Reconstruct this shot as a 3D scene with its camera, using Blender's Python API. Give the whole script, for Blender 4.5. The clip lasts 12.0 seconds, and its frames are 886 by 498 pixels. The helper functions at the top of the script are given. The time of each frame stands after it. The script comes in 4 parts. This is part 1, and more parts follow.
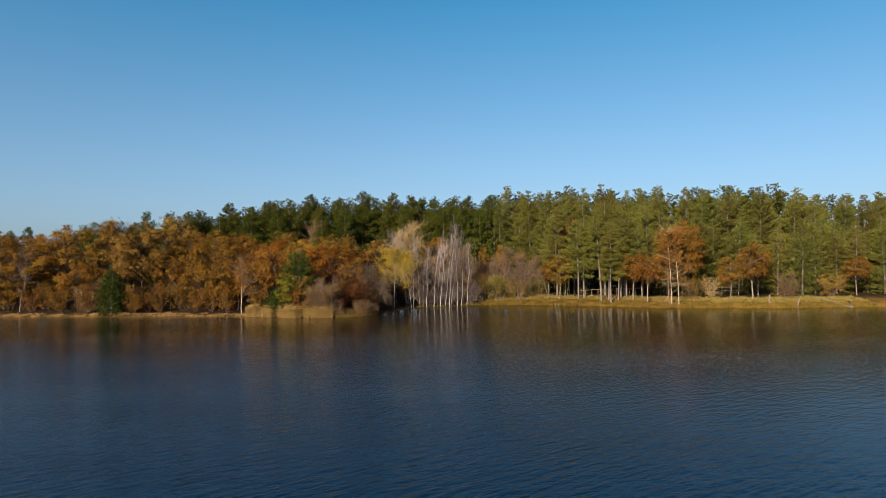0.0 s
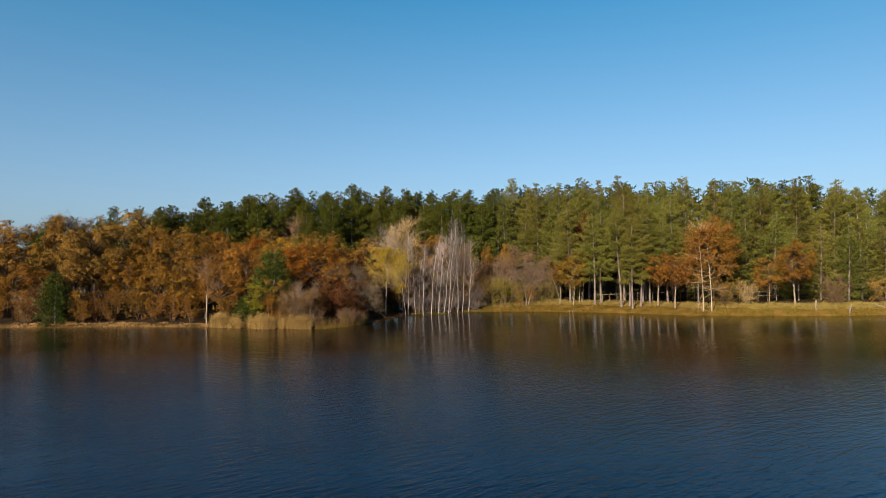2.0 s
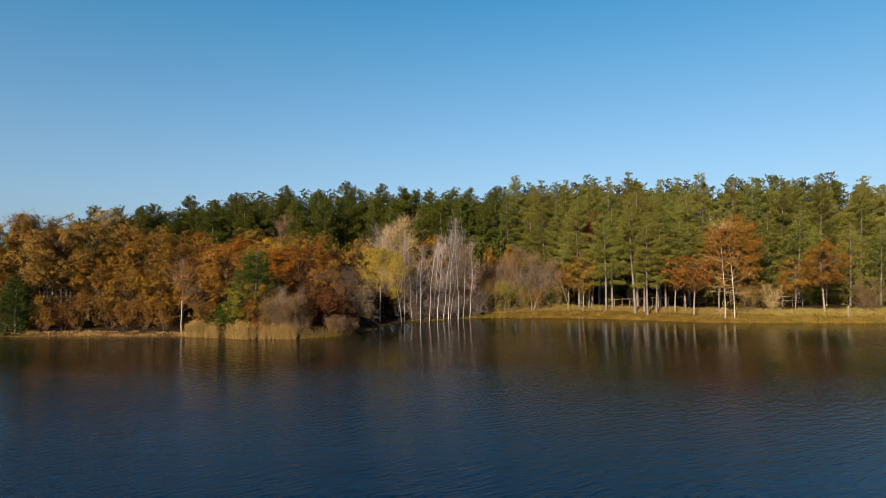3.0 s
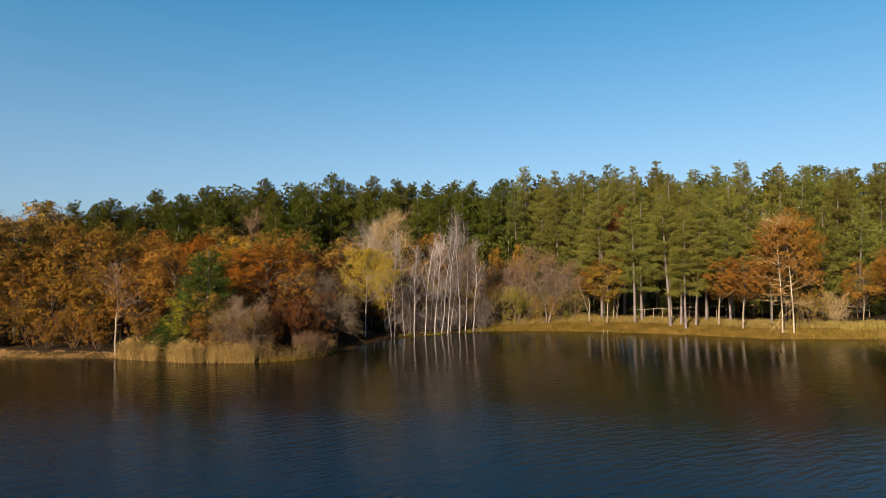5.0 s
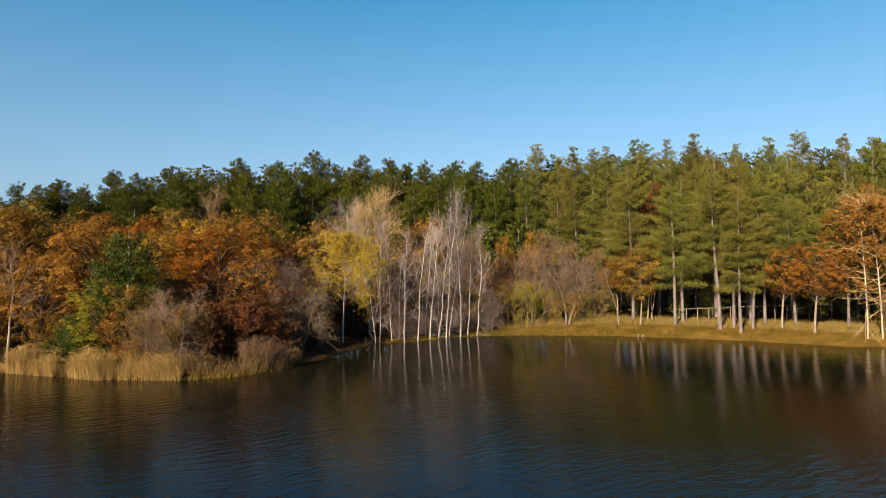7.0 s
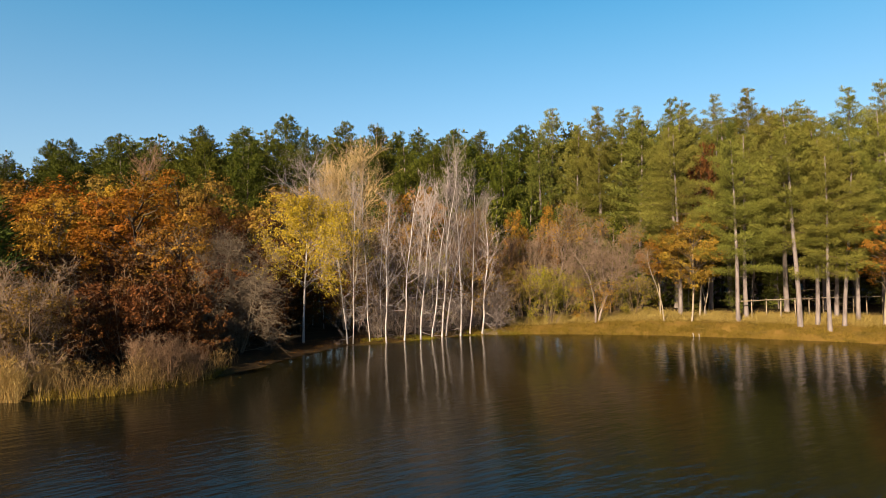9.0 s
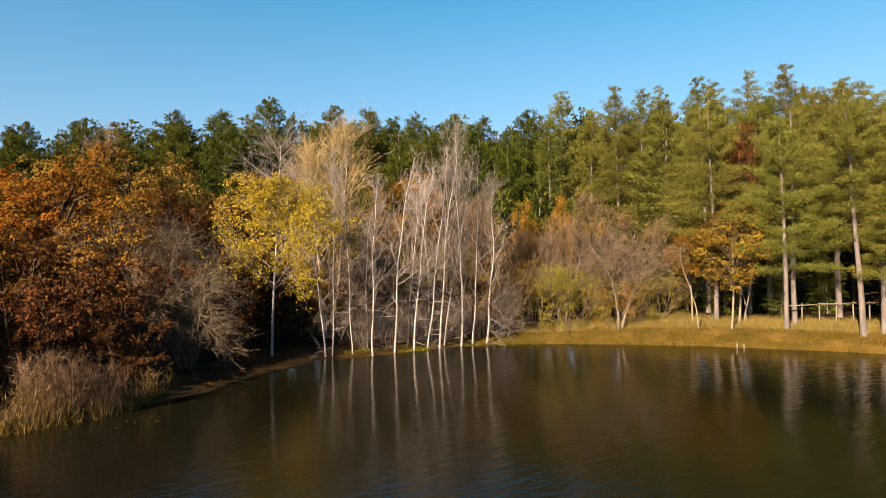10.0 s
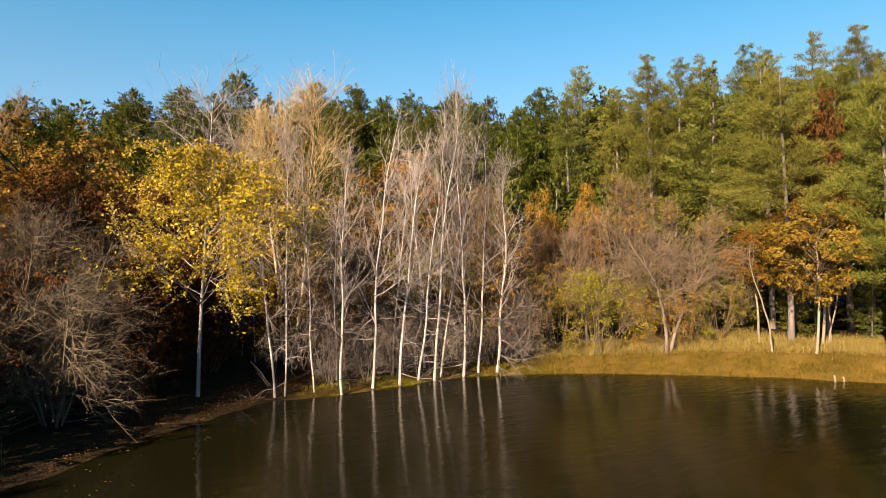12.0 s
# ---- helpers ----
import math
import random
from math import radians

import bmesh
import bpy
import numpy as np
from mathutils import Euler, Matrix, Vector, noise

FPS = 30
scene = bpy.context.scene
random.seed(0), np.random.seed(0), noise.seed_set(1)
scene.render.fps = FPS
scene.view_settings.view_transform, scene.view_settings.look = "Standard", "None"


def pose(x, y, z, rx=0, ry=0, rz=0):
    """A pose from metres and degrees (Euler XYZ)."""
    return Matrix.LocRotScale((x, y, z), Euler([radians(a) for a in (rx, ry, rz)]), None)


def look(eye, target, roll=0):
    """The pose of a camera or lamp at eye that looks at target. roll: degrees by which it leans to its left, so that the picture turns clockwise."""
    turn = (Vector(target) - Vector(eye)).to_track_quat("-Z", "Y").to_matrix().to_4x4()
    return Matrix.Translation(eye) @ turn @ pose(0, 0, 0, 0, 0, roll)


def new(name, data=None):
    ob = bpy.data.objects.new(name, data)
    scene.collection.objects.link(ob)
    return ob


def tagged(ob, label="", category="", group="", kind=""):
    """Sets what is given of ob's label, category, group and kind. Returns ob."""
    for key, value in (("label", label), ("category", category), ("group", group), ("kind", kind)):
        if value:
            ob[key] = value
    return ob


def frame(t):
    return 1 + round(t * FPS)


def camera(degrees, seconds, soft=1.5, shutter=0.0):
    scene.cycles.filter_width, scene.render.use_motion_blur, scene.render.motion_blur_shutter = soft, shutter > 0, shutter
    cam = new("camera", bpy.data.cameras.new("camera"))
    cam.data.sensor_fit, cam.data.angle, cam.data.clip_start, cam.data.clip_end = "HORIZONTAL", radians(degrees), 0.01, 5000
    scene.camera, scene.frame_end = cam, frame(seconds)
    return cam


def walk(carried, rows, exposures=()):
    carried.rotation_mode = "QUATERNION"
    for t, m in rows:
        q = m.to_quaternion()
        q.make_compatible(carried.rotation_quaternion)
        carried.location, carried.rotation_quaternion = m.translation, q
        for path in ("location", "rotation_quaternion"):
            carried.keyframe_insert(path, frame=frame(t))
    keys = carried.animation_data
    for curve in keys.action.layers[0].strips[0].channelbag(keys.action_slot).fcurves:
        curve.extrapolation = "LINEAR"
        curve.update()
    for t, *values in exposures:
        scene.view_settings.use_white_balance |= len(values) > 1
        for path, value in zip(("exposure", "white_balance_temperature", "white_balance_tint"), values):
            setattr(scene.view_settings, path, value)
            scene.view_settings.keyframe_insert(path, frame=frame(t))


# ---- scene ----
cam = camera(70.9, 12.0, soft=0.8)
PATH = [
    (0, (-0.441, -1.086, 5.69), (-0.338, 0.91, 5.736), -0.5),
    (0.5, (-0.429, 1.21, 5.702), (-0.323, 3.207, 5.748), -0.5),
    (1, (-0.355, 3.652, 5.747), (-0.246, 5.649, 5.793), -0.5),
    (1.5, (-0.229, 6.187, 5.815), (-0.119, 8.183, 5.859), -0.5),
    (2, (-0.089, 8.84, 5.884), (0.023, 10.836, 5.928), -0.5),
    (2.5, (0.1, 11.59, 5.951), (0.213, 13.586, 5.997), -0.5),
    (3, (0.289, 14.314, 6.004), (0.402, 16.31, 6.052), -0.5),
    (5, (1.141, 24.937, 6.102), (1.25, 26.933, 6.157), -0.5),
    (5.5, (1.368, 27.566, 6.05), (1.476, 29.563, 6.104), -0.5),
    (6, (1.6, 30.193, 5.876), (1.707, 32.19, 5.931), -0.5),
    (6.5, (1.872, 32.803, 5.622), (1.975, 34.8, 5.678), -0.5),
    (7, (2.127, 35.431, 5.31), (2.226, 37.428, 5.365), -0.4),
    (9, (2.967, 46.151, 4.004), (3.064, 48.148, 4.061), -0.3),
    (9.5, (3.172, 48.845, 3.868), (3.268, 50.842, 3.923), -0.2),
    (10, (3.345, 51.546, 3.897), (3.441, 53.543, 3.954), -0.2),
    (10.5, (3.503, 54.105, 3.968), (3.599, 56.101, 4.027), -0.2),
    (11, (3.608, 56.327, 4.033), (3.705, 58.324, 4.093), -0.2),
    (11.5, (3.787, 57.971, 4.024), (3.88, 59.968, 4.086), -0.1),
    (12, (3.86, 59.046, 3.992), (3.954, 61.042, 4.056), -0.1),
]
EXPOSURES = ((0, 1.85, 6350), (3, 1.90, 6450), (6, 2.02, 6600), (9, 2.33, 6950), (12, 2.51, 7100))
walk(cam, [(t, look(eye, target, roll)) for t, eye, target, roll in PATH], EXPOSURES)

# ---- world, sun and exposure ----
SUN_FROM = Vector((-0.575, -0.82, 0.0)).normalized()
SUN_HEIGHT = 24.0
world = bpy.data.worlds.new("sky")
scene.world = world
world.use_nodes = True
wn, wl = world.node_tree.nodes, world.node_tree.links
wn.clear()
sky = wn.new("ShaderNodeTexSky")
sky.sky_type = "NISHITA"
sky.sun_disc = False
sky.sun_elevation = radians(SUN_HEIGHT)
sky.sun_rotation = math.atan2(SUN_FROM.x, SUN_FROM.y)
sky.altitude = 0.0
sky.air_density = 1.0
sky.dust_density = 1.0
sky.ozone_density = 10.0
back = wn.new("ShaderNodeBackground")
back.inputs["Strength"].default_value = 0.0505
wout = wn.new("ShaderNodeOutputWorld")
clear = wn.new("ShaderNodeHueSaturation")
level = wn.new("ShaderNodeGamma")
level.inputs["Gamma"].default_value = 0.8
wl.new(sky.outputs["Color"], level.inputs["Color"])
wl.new(level.outputs["Color"], clear.inputs["Color"])
wl.new(clear.outputs["Color"], back.inputs["Color"])
wl.new(back.outputs["Background"], wout.inputs["Surface"])
# pale haze over the horizon, deeper blue above
way = wn.new("ShaderNodeTexCoord")
axes = wn.new("ShaderNodeSeparateXYZ")
wl.new(way.outputs["Generated"], axes.inputs[0])
for slot, top, low, high in (("Saturation", 0.5, 0.70, 1.22), ("Hue", 0.34, 0.490, 0.479)):
    rise = wn.new("ShaderNodeMapRange")
    rise.inputs["From Max"].default_value = top
    rise.inputs["To Min"].default_value, rise.inputs["To Max"].default_value = low, high
    wl.new(axes.outputs["Z"], rise.inputs["Value"])
    wl.new(rise.outputs[0], clear.inputs[slot])
dome = wn.new("ShaderNodeValToRGB")
dome.color_ramp.elements.new(0.38)
for step, (z, v) in zip(dome.color_ramp.elements, ((0.0, 0.485), (0.38, 0.52), (1.0, 0.33))):
    step.position, step.color = z, (v, v, v, 1)
double = wn.new("ShaderNodeMath")
double.operation = "MULTIPLY"
double.inputs[1].default_value = 2.0
wl.new(axes.outputs["Z"], dome.inputs["Fac"])
wl.new(dome.outputs[0], double.inputs[0])
wl.new(double.outputs[0], clear.inputs["Value"])

sun = new("sun", bpy.data.lights.new("sun", "SUN"))
sun.data.energy = 5.0
sun.data.angle = radians(0.5)
sun.data.color = (1.0, 0.785, 0.51)
sun.matrix_world = look((0, 0, 60), Vector((0, 0, 60)) - (SUN_FROM * math.cos(radians(SUN_HEIGHT)) + Vector((0, 0, math.sin(radians(SUN_HEIGHT))))))

# ---- materials ----


def material(name):
    m = bpy.data.materials.new(name)
    m.use_nodes = True
    n, l = m.node_tree.nodes, m.node_tree.links
    return m, n, l, n["Principled BSDF"]


def ramp(n, stops):
    r = n.new("ShaderNodeValToRGB")
    while len(r.color_ramp.elements) < len(stops):
        r.color_ramp.elements.new(0.5)
    for e, (at, c) in zip(r.color_ramp.elements, stops):
        e.position, e.color = at, (*c, 1)
    return r


def noise_node(n, l, scale, detail=4.0, rough=0.55, stretch=None, coords="Object", turn=0.0):
    tc = n.new("ShaderNodeTexCoord")
    tex = n.new("ShaderNodeTexNoise")
    tex.inputs["Scale"].default_value, tex.inputs["Detail"].default_value, tex.inputs["Roughness"].default_value = scale, detail, rough
    src = tc.outputs[coords]
    if stretch:
        mp = n.new("ShaderNodeMapping")
        mp.vector_type = "TEXTURE"
        mp.inputs["Scale"].default_value = tuple(1 / q for q in stretch)
        mp.inputs["Rotation"].default_value = (0, 0, radians(turn))
        l.new(src, mp.inputs["Vector"])
        src = mp.outputs["Vector"]
    l.new(src, tex.inputs["Vector"])
    return tex


def leaf_material(name, colours, through_light=0.2, rough=0.6, hue=0.03, value=0.35):
    """Foliage: a ramp of colours over the single leaves, shifted a little from tree to tree."""
    m, n, l, p = material(name)
    geo = n.new("ShaderNodeNewGeometry")
    r = ramp(n, [(i / max(1, len(colours) - 1), c) for i, c in enumerate(colours)])
    l.new(geo.outputs["Random Per Island"], r.inputs["Fac"])
    info = n.new("ShaderNodeObjectInfo")
    hsv = n.new("ShaderNodeHueSaturation")
    mh = n.new("ShaderNodeMapRange")
    mh.inputs["To Min"].default_value, mh.inputs["To Max"].default_value = 0.5 - hue, 0.5 + hue
    mv = n.new("ShaderNodeMapRange")
    mv.inputs["To Min"].default_value, mv.inputs["To Max"].default_value = 1 - value, 1 + value
    tex = noise_node(n, l, 0.6, 2.0)
    mul = n.new("ShaderNodeMath")
    mul.operation = "FRACT"
    m7 = n.new("ShaderNodeMath")
    m7.operation = "MULTIPLY"
    m7.inputs[1].default_value = 7.31
    l.new(info.outputs["Random"], m7.inputs[0])
    l.new(m7.outputs[0], mul.inputs[0])
    l.new(info.outputs["Random"], mh.inputs["Value"])
    add = n.new("ShaderNodeMath")
    add.operation = "MULTIPLY_ADD"
    add.inputs[1].default_value = 0.5
    l.new(mul.outputs[0], add.inputs[0])
    half = n.new("ShaderNodeMath")
    half.operation = "MULTIPLY"
    half.inputs[1].default_value = 0.5
    l.new(tex.outputs["Fac"], half.inputs[0])
    l.new(half.outputs[0], add.inputs[2])
    l.new(add.outputs[0], mv.inputs["Value"])
    l.new(mh.outputs[0], hsv.inputs["Hue"])
    l.new(mv.outputs[0], hsv.inputs["Value"])
    l.new(r.outputs["Color"], hsv.inputs["Color"])
    l.new(hsv.outputs["Color"], p.inputs["Base Color"])
    p.inputs["Roughness"].default_value = rough
    p.inputs["Specular IOR Level"].default_value = 0.04
    tr = n.new("ShaderNodeBsdfTranslucent")
    l.new(hsv.outputs["Color"], tr.inputs["Color"])
    mix = n.new("ShaderNodeMixShader")
    mix.inputs["Fac"].default_value = through_light
    l.new(p.outputs["BSDF"], mix.inputs[1])
    l.new(tr.outputs["BSDF"], mix.inputs[2])
    l.new(mix.outputs["Shader"], n["Material Output"].inputs["Surface"])
    return m


def bark_material(name, dark, light, scale=6.0, stretch=(1, 1, 0.25), bands=None, bump=0.5):
    m, n, l, p = material(name)
    a = noise_node(n, l, scale, 6.0, 0.65, stretch)
    r = ramp(n, [(0.3, dark), (0.68, light)])
    l.new(a.outputs["Fac"], r.inputs["Fac"])
    out = r.outputs["Color"]
    big = noise_node(n, l, 0.7, 3.0)
    hsv = n.new("ShaderNodeHueSaturation")
    mr = n.new("ShaderNodeMapRange")
    mr.inputs["From Min"].default_value, mr.inputs["From Max"].default_value = 0.3, 0.7
    mr.inputs["To Min"].default_value, mr.inputs["To Max"].default_value = 0.7, 1.2
    l.new(big.outputs["Fac"], mr.inputs["Value"])
    l.new(mr.outputs[0], hsv.inputs["Value"])
    l.new(out, hsv.inputs["Color"])
    out = hsv.outputs["Color"]
    if bands:
        b = noise_node(n, l, 9.0, 3.0, 0.6, (0.35, 0.35, 1.6))
        rb = ramp(n, [(0.58, (0, 0, 0)), (0.68, (1, 1, 1))])
        mixc = n.new("ShaderNodeMixRGB")
        mixc.inputs["Color2"].default_value = (*bands, 1)
        l.new(b.outputs["Fac"], rb.inputs["Fac"])
        l.new(rb.outputs["Color"], mixc.inputs["Fac"])
        l.new(out, mixc.inputs["Color1"])
        out = mixc.outputs["Color"]
    l.new(out, p.inputs["Base Color"])
    p.inputs["Roughness"].default_value = 0.85
    p.inputs["Specular IOR Level"].default_value = 0.1
    bp = n.new("ShaderNodeBump")
    bp.inputs["Strength"].default_value, bp.inputs["Distance"].default_value = bump, 0.03
    l.new(a.outputs["Fac"], bp.inputs["Height"])
    l.new(bp.outputs["Normal"], p.inputs["Normal"])
    return m


def water_material():
    m, n, l, p = material("lake_water")
    p.inputs["Base Color"].default_value = (0.004, 0.006, 0.006, 1)
    p.inputs["Roughness"].default_value = 0.045
    p.inputs["IOR"].default_value = 1.333
    p.inputs["Specular IOR Level"].default_value = 0.30
    swell = noise_node(n, l, 1.0, 2.0, 0.5, (1.2, 3.6, 1.0), turn=32)
    chop = noise_node(n, l, 1.0, 4.0, 0.6, (3.6, 10.0, 1.0), turn=24)
    patch = noise_node(n, l, 0.05, 3.0, 0.5, (0.6, 1.6, 1.0))
    tc = n.new("ShaderNodeTexCoord")
    sep = n.new("ShaderNodeSeparateXYZ")
    l.new(tc.outputs["Object"], sep.inputs[0])
    calm = n.new("ShaderNodeMapRange")
    calm.inputs["From Min"].default_value, calm.inputs["From Max"].default_value = 36.0, 66.0
    calm.inputs["To Min"].default_value, calm.inputs["To Max"].default_value = 1.0, 0.34
    l.new(sep.outputs["Y"], calm.inputs["Value"])
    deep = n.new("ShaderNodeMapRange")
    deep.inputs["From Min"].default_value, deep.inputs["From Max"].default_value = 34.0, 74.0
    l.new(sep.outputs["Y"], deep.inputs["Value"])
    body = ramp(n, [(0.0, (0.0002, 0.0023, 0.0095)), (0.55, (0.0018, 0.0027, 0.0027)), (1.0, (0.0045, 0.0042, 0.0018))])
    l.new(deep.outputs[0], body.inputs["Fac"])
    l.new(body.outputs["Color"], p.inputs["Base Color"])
    pm = n.new("ShaderNodeMapRange")
    pm.inputs["From Min"].default_value, pm.inputs["From Max"].default_value = 0.35, 0.65
    pm.inputs["To Min"].default_value, pm.inputs["To Max"].default_value = 0.55, 1.15
    l.new(patch.outputs["Fac"], pm.inputs["Value"])
    st = n.new("ShaderNodeMath")
    st.operation = "MULTIPLY"
    l.new(calm.outputs[0], st.inputs[0])
    l.new(pm.outputs[0], st.inputs[1])
    h = n.new("ShaderNodeMath")
    h.operation = "MULTIPLY_ADD"
    h.inputs[1].default_value = 0.32
    l.new(chop.outputs["Fac"], h.inputs[0])
    l.new(swell.outputs["Fac"], h.inputs[2])
    bp = n.new("ShaderNodeBump")
    bp.inputs["Distance"].default_value = 0.05
    l.new(st.outputs[0], bp.inputs["Strength"])
    l.new(h.outputs[0], bp.inputs["Height"])
    l.new(bp.outputs["Normal"], p.inputs["Normal"])
    return m


def ground_material():
    m, n, l, p = material("bank_soil_and_grass")
    fine = noise_node(n, l, 9.0, 8.0, 0.7)
    broad = noise_node(n, l, 0.7, 4.0, 0.6)
    # litter colours darkened to hold part of the shade under the trees
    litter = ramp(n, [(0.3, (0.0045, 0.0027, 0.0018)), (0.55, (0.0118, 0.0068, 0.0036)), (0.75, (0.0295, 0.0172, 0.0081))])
    grass = ramp(n, [(0.3, (0.0431, 0.0309, 0.0064)), (0.5, (0.0862, 0.0536, 0.0109)), (0.72, (0.1225, 0.0726, 0.0204))])
    l.new(fine.outputs["Fac"], litter.inputs["Fac"])
    l.new(broad.outputs["Fac"], grass.inputs["Fac"])
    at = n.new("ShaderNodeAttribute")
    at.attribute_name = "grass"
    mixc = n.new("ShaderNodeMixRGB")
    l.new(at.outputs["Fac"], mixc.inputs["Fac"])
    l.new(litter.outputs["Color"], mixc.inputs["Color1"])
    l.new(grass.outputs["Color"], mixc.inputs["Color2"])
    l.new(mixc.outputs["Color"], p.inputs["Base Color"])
    p.inputs["Roughness"].default_value = 0.95
    p.inputs["Specular IOR Level"].default_value = 0.1
    bp = n.new("ShaderNodeBump")
    bp.inputs["Strength"].default_value, bp.inputs["Distance"].default_value = 0.8, 0.08
    l.new(fine.outputs["Fac"], bp.inputs["Height"])
    l.new(bp.outputs["Normal"], p.inputs["Normal"])
    return m


WATER = water_material()
SOIL = ground_material()
BARK_PINE = bark_material("pine_bark", (0.0524, 0.0444, 0.0471), (0.1285, 0.1112, 0.1176))
BARK_WHITE = bark_material("white_birch_bark", (0.1479, 0.1312, 0.1368), (0.2713, 0.2581, 0.2789), 5.0, (1, 1, 0.4), (0.0411, 0.0338, 0.0369), 0.2)
BARK_PALE = bark_material("pale_bare_bark", (0.1592, 0.1308, 0.1051), (0.2771, 0.2418, 0.2034))
BARK_OAK = bark_material("oak_bark", (0.0167, 0.0123, 0.0093), (0.0558, 0.0428, 0.0317))
TWIG_GREY = bark_material("grey_twigs", (0.0598, 0.0473, 0.0444), (0.124, 0.1019, 0.0974))
TWIG_PALE = bark_material("pale_twigs", (0.0921, 0.0774, 0.0821), (0.1751, 0.1528, 0.1618))
TWIG_TAN = bark_material("tan_twigs", (0.139, 0.0974, 0.0528), (0.2502, 0.1863, 0.1058))
TWIG_BROWN = bark_material("brown_twigs", (0.058, 0.0363, 0.0241), (0.1161, 0.0725, 0.0483))
# dark and light needles put part of the forest's shade and sun into colour
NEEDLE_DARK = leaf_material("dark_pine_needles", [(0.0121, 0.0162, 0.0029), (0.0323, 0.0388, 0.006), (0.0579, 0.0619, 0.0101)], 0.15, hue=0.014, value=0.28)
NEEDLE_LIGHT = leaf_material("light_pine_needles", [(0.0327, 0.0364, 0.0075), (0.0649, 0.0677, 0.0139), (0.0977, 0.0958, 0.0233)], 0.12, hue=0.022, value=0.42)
NEEDLE_BLUE = leaf_material("fresh_green_needles", [(0.0118, 0.0208, 0.0041), (0.0254, 0.039, 0.0068), (0.0431, 0.0567, 0.0109)], 0.15, hue=0.01, value=0.2)
LEAF_BROWN = leaf_material("brown_oak_leaves", [(0.0395, 0.019, 0.003), (0.0844, 0.0427, 0.0066), (0.1319, 0.0708, 0.0121), (0.1028, 0.0418, 0.006)], hue=0.012)
LEAF_TAN = leaf_material("tan_oak_leaves", [(0.0554, 0.0321, 0.0063), (0.1028, 0.0644, 0.0127), (0.1477, 0.0976, 0.022)], hue=0.01)
LEAF_ORANGE = leaf_material("orange_oak_leaves", [(0.0519, 0.0238, 0.004), (0.1132, 0.0577, 0.0082), (0.1557, 0.0849, 0.0162), (0.0866, 0.0382, 0.0065)], hue=0.01)
LEAF_RED = leaf_material("red_orange_oak_leaves", [(0.0474, 0.0148, 0.002), (0.0989, 0.0328, 0.0038), (0.1344, 0.0507, 0.0069), (0.0711, 0.0203, 0.0023)], hue=0.01)
LEAF_GOLD = leaf_material("golden_leaves", [(0.0897, 0.05, 0.0053), (0.1529, 0.0923, 0.0095), (0.2004, 0.1266, 0.0184)], hue=0.01)
LEAF_YELLOW = leaf_material("yellow_birch_leaves", [(0.1337, 0.0924, 0.0082), (0.2211, 0.1588, 0.0136), (0.2908, 0.2195, 0.0341)], 0.35, hue=0.01, value=0.2)
LEAF_LIME = leaf_material("yellow_green_leaves", [(0.0635, 0.0603, 0.0057), (0.1225, 0.1132, 0.0102), (0.1814, 0.1542, 0.0198)], 0.35, hue=0.015, value=0.2)
LEAF_RUST = leaf_material("rusty_shrub_leaves", [(0.0254, 0.01, 0.0036), (0.0516, 0.02, 0.007), (0.0764, 0.0316, 0.01)], hue=0.01)
REED = leaf_material("dry_reeds", [(0.1415, 0.0855, 0.0324), (0.2241, 0.1445, 0.0578), (0.3066, 0.2181, 0.1002)], 0.3, hue=0.008, value=0.25)
GRASS_GOLD = leaf_material("golden_grass", [(0.1452, 0.1051, 0.031), (0.2229, 0.1691, 0.0548), (0.2903, 0.2363, 0.0954)], 0.3, hue=0.01, value=0.22)
GRASS_OLIVE = leaf_material("olive_grass", [(0.0648, 0.0454, 0.0086), (0.1166, 0.0782, 0.0149), (0.1736, 0.1135, 0.029)], 0.3, hue=0.018, value=0.25)
LEAF_OCHRE = leaf_material("ochre_oak_leaves", [(0.0548, 0.0335, 0.0056), (0.1023, 0.0632, 0.0094), (0.1422, 0.0962, 0.0171), (0.0873, 0.0429, 0.0077)], hue=0.01)
REED_BROWN = leaf_material("brown_reeds", [(0.0462, 0.0297, 0.0132), (0.0892, 0.0595, 0.0264), (0.152, 0.1089, 0.0496)], 0.2, hue=0.01, value=0.3)
GRASS_MOSS = leaf_material("mossy_grass", [(0.055, 0.05, 0.006), (0.10, 0.085, 0.010), (0.15, 0.12, 0.018)], 0.2, hue=0.012, value=0.25)
TWIG_WARM = bark_material("warm_brown_twigs", (0.0652, 0.0446, 0.0337), (0.1253, 0.0904, 0.0696))
BARK_LIGHT = bark_material("light_grey_bark", (0.0826, 0.0678, 0.0554), (0.1946, 0.1651, 0.1386))
TWIG_DARK = bark_material("dark_grey_twigs", (0.0408, 0.0319, 0.025), (0.102, 0.0795, 0.0612))
WOOD_PINE = bark_material("pine_branch_bark", (0.0227, 0.0163, 0.0118), (0.0544, 0.0386, 0.0272))
WOOD_GREY = bark_material("weathered_wood", (0.0648, 0.0531, 0.0412), (0.1533, 0.1268, 0.1002), 8.0)

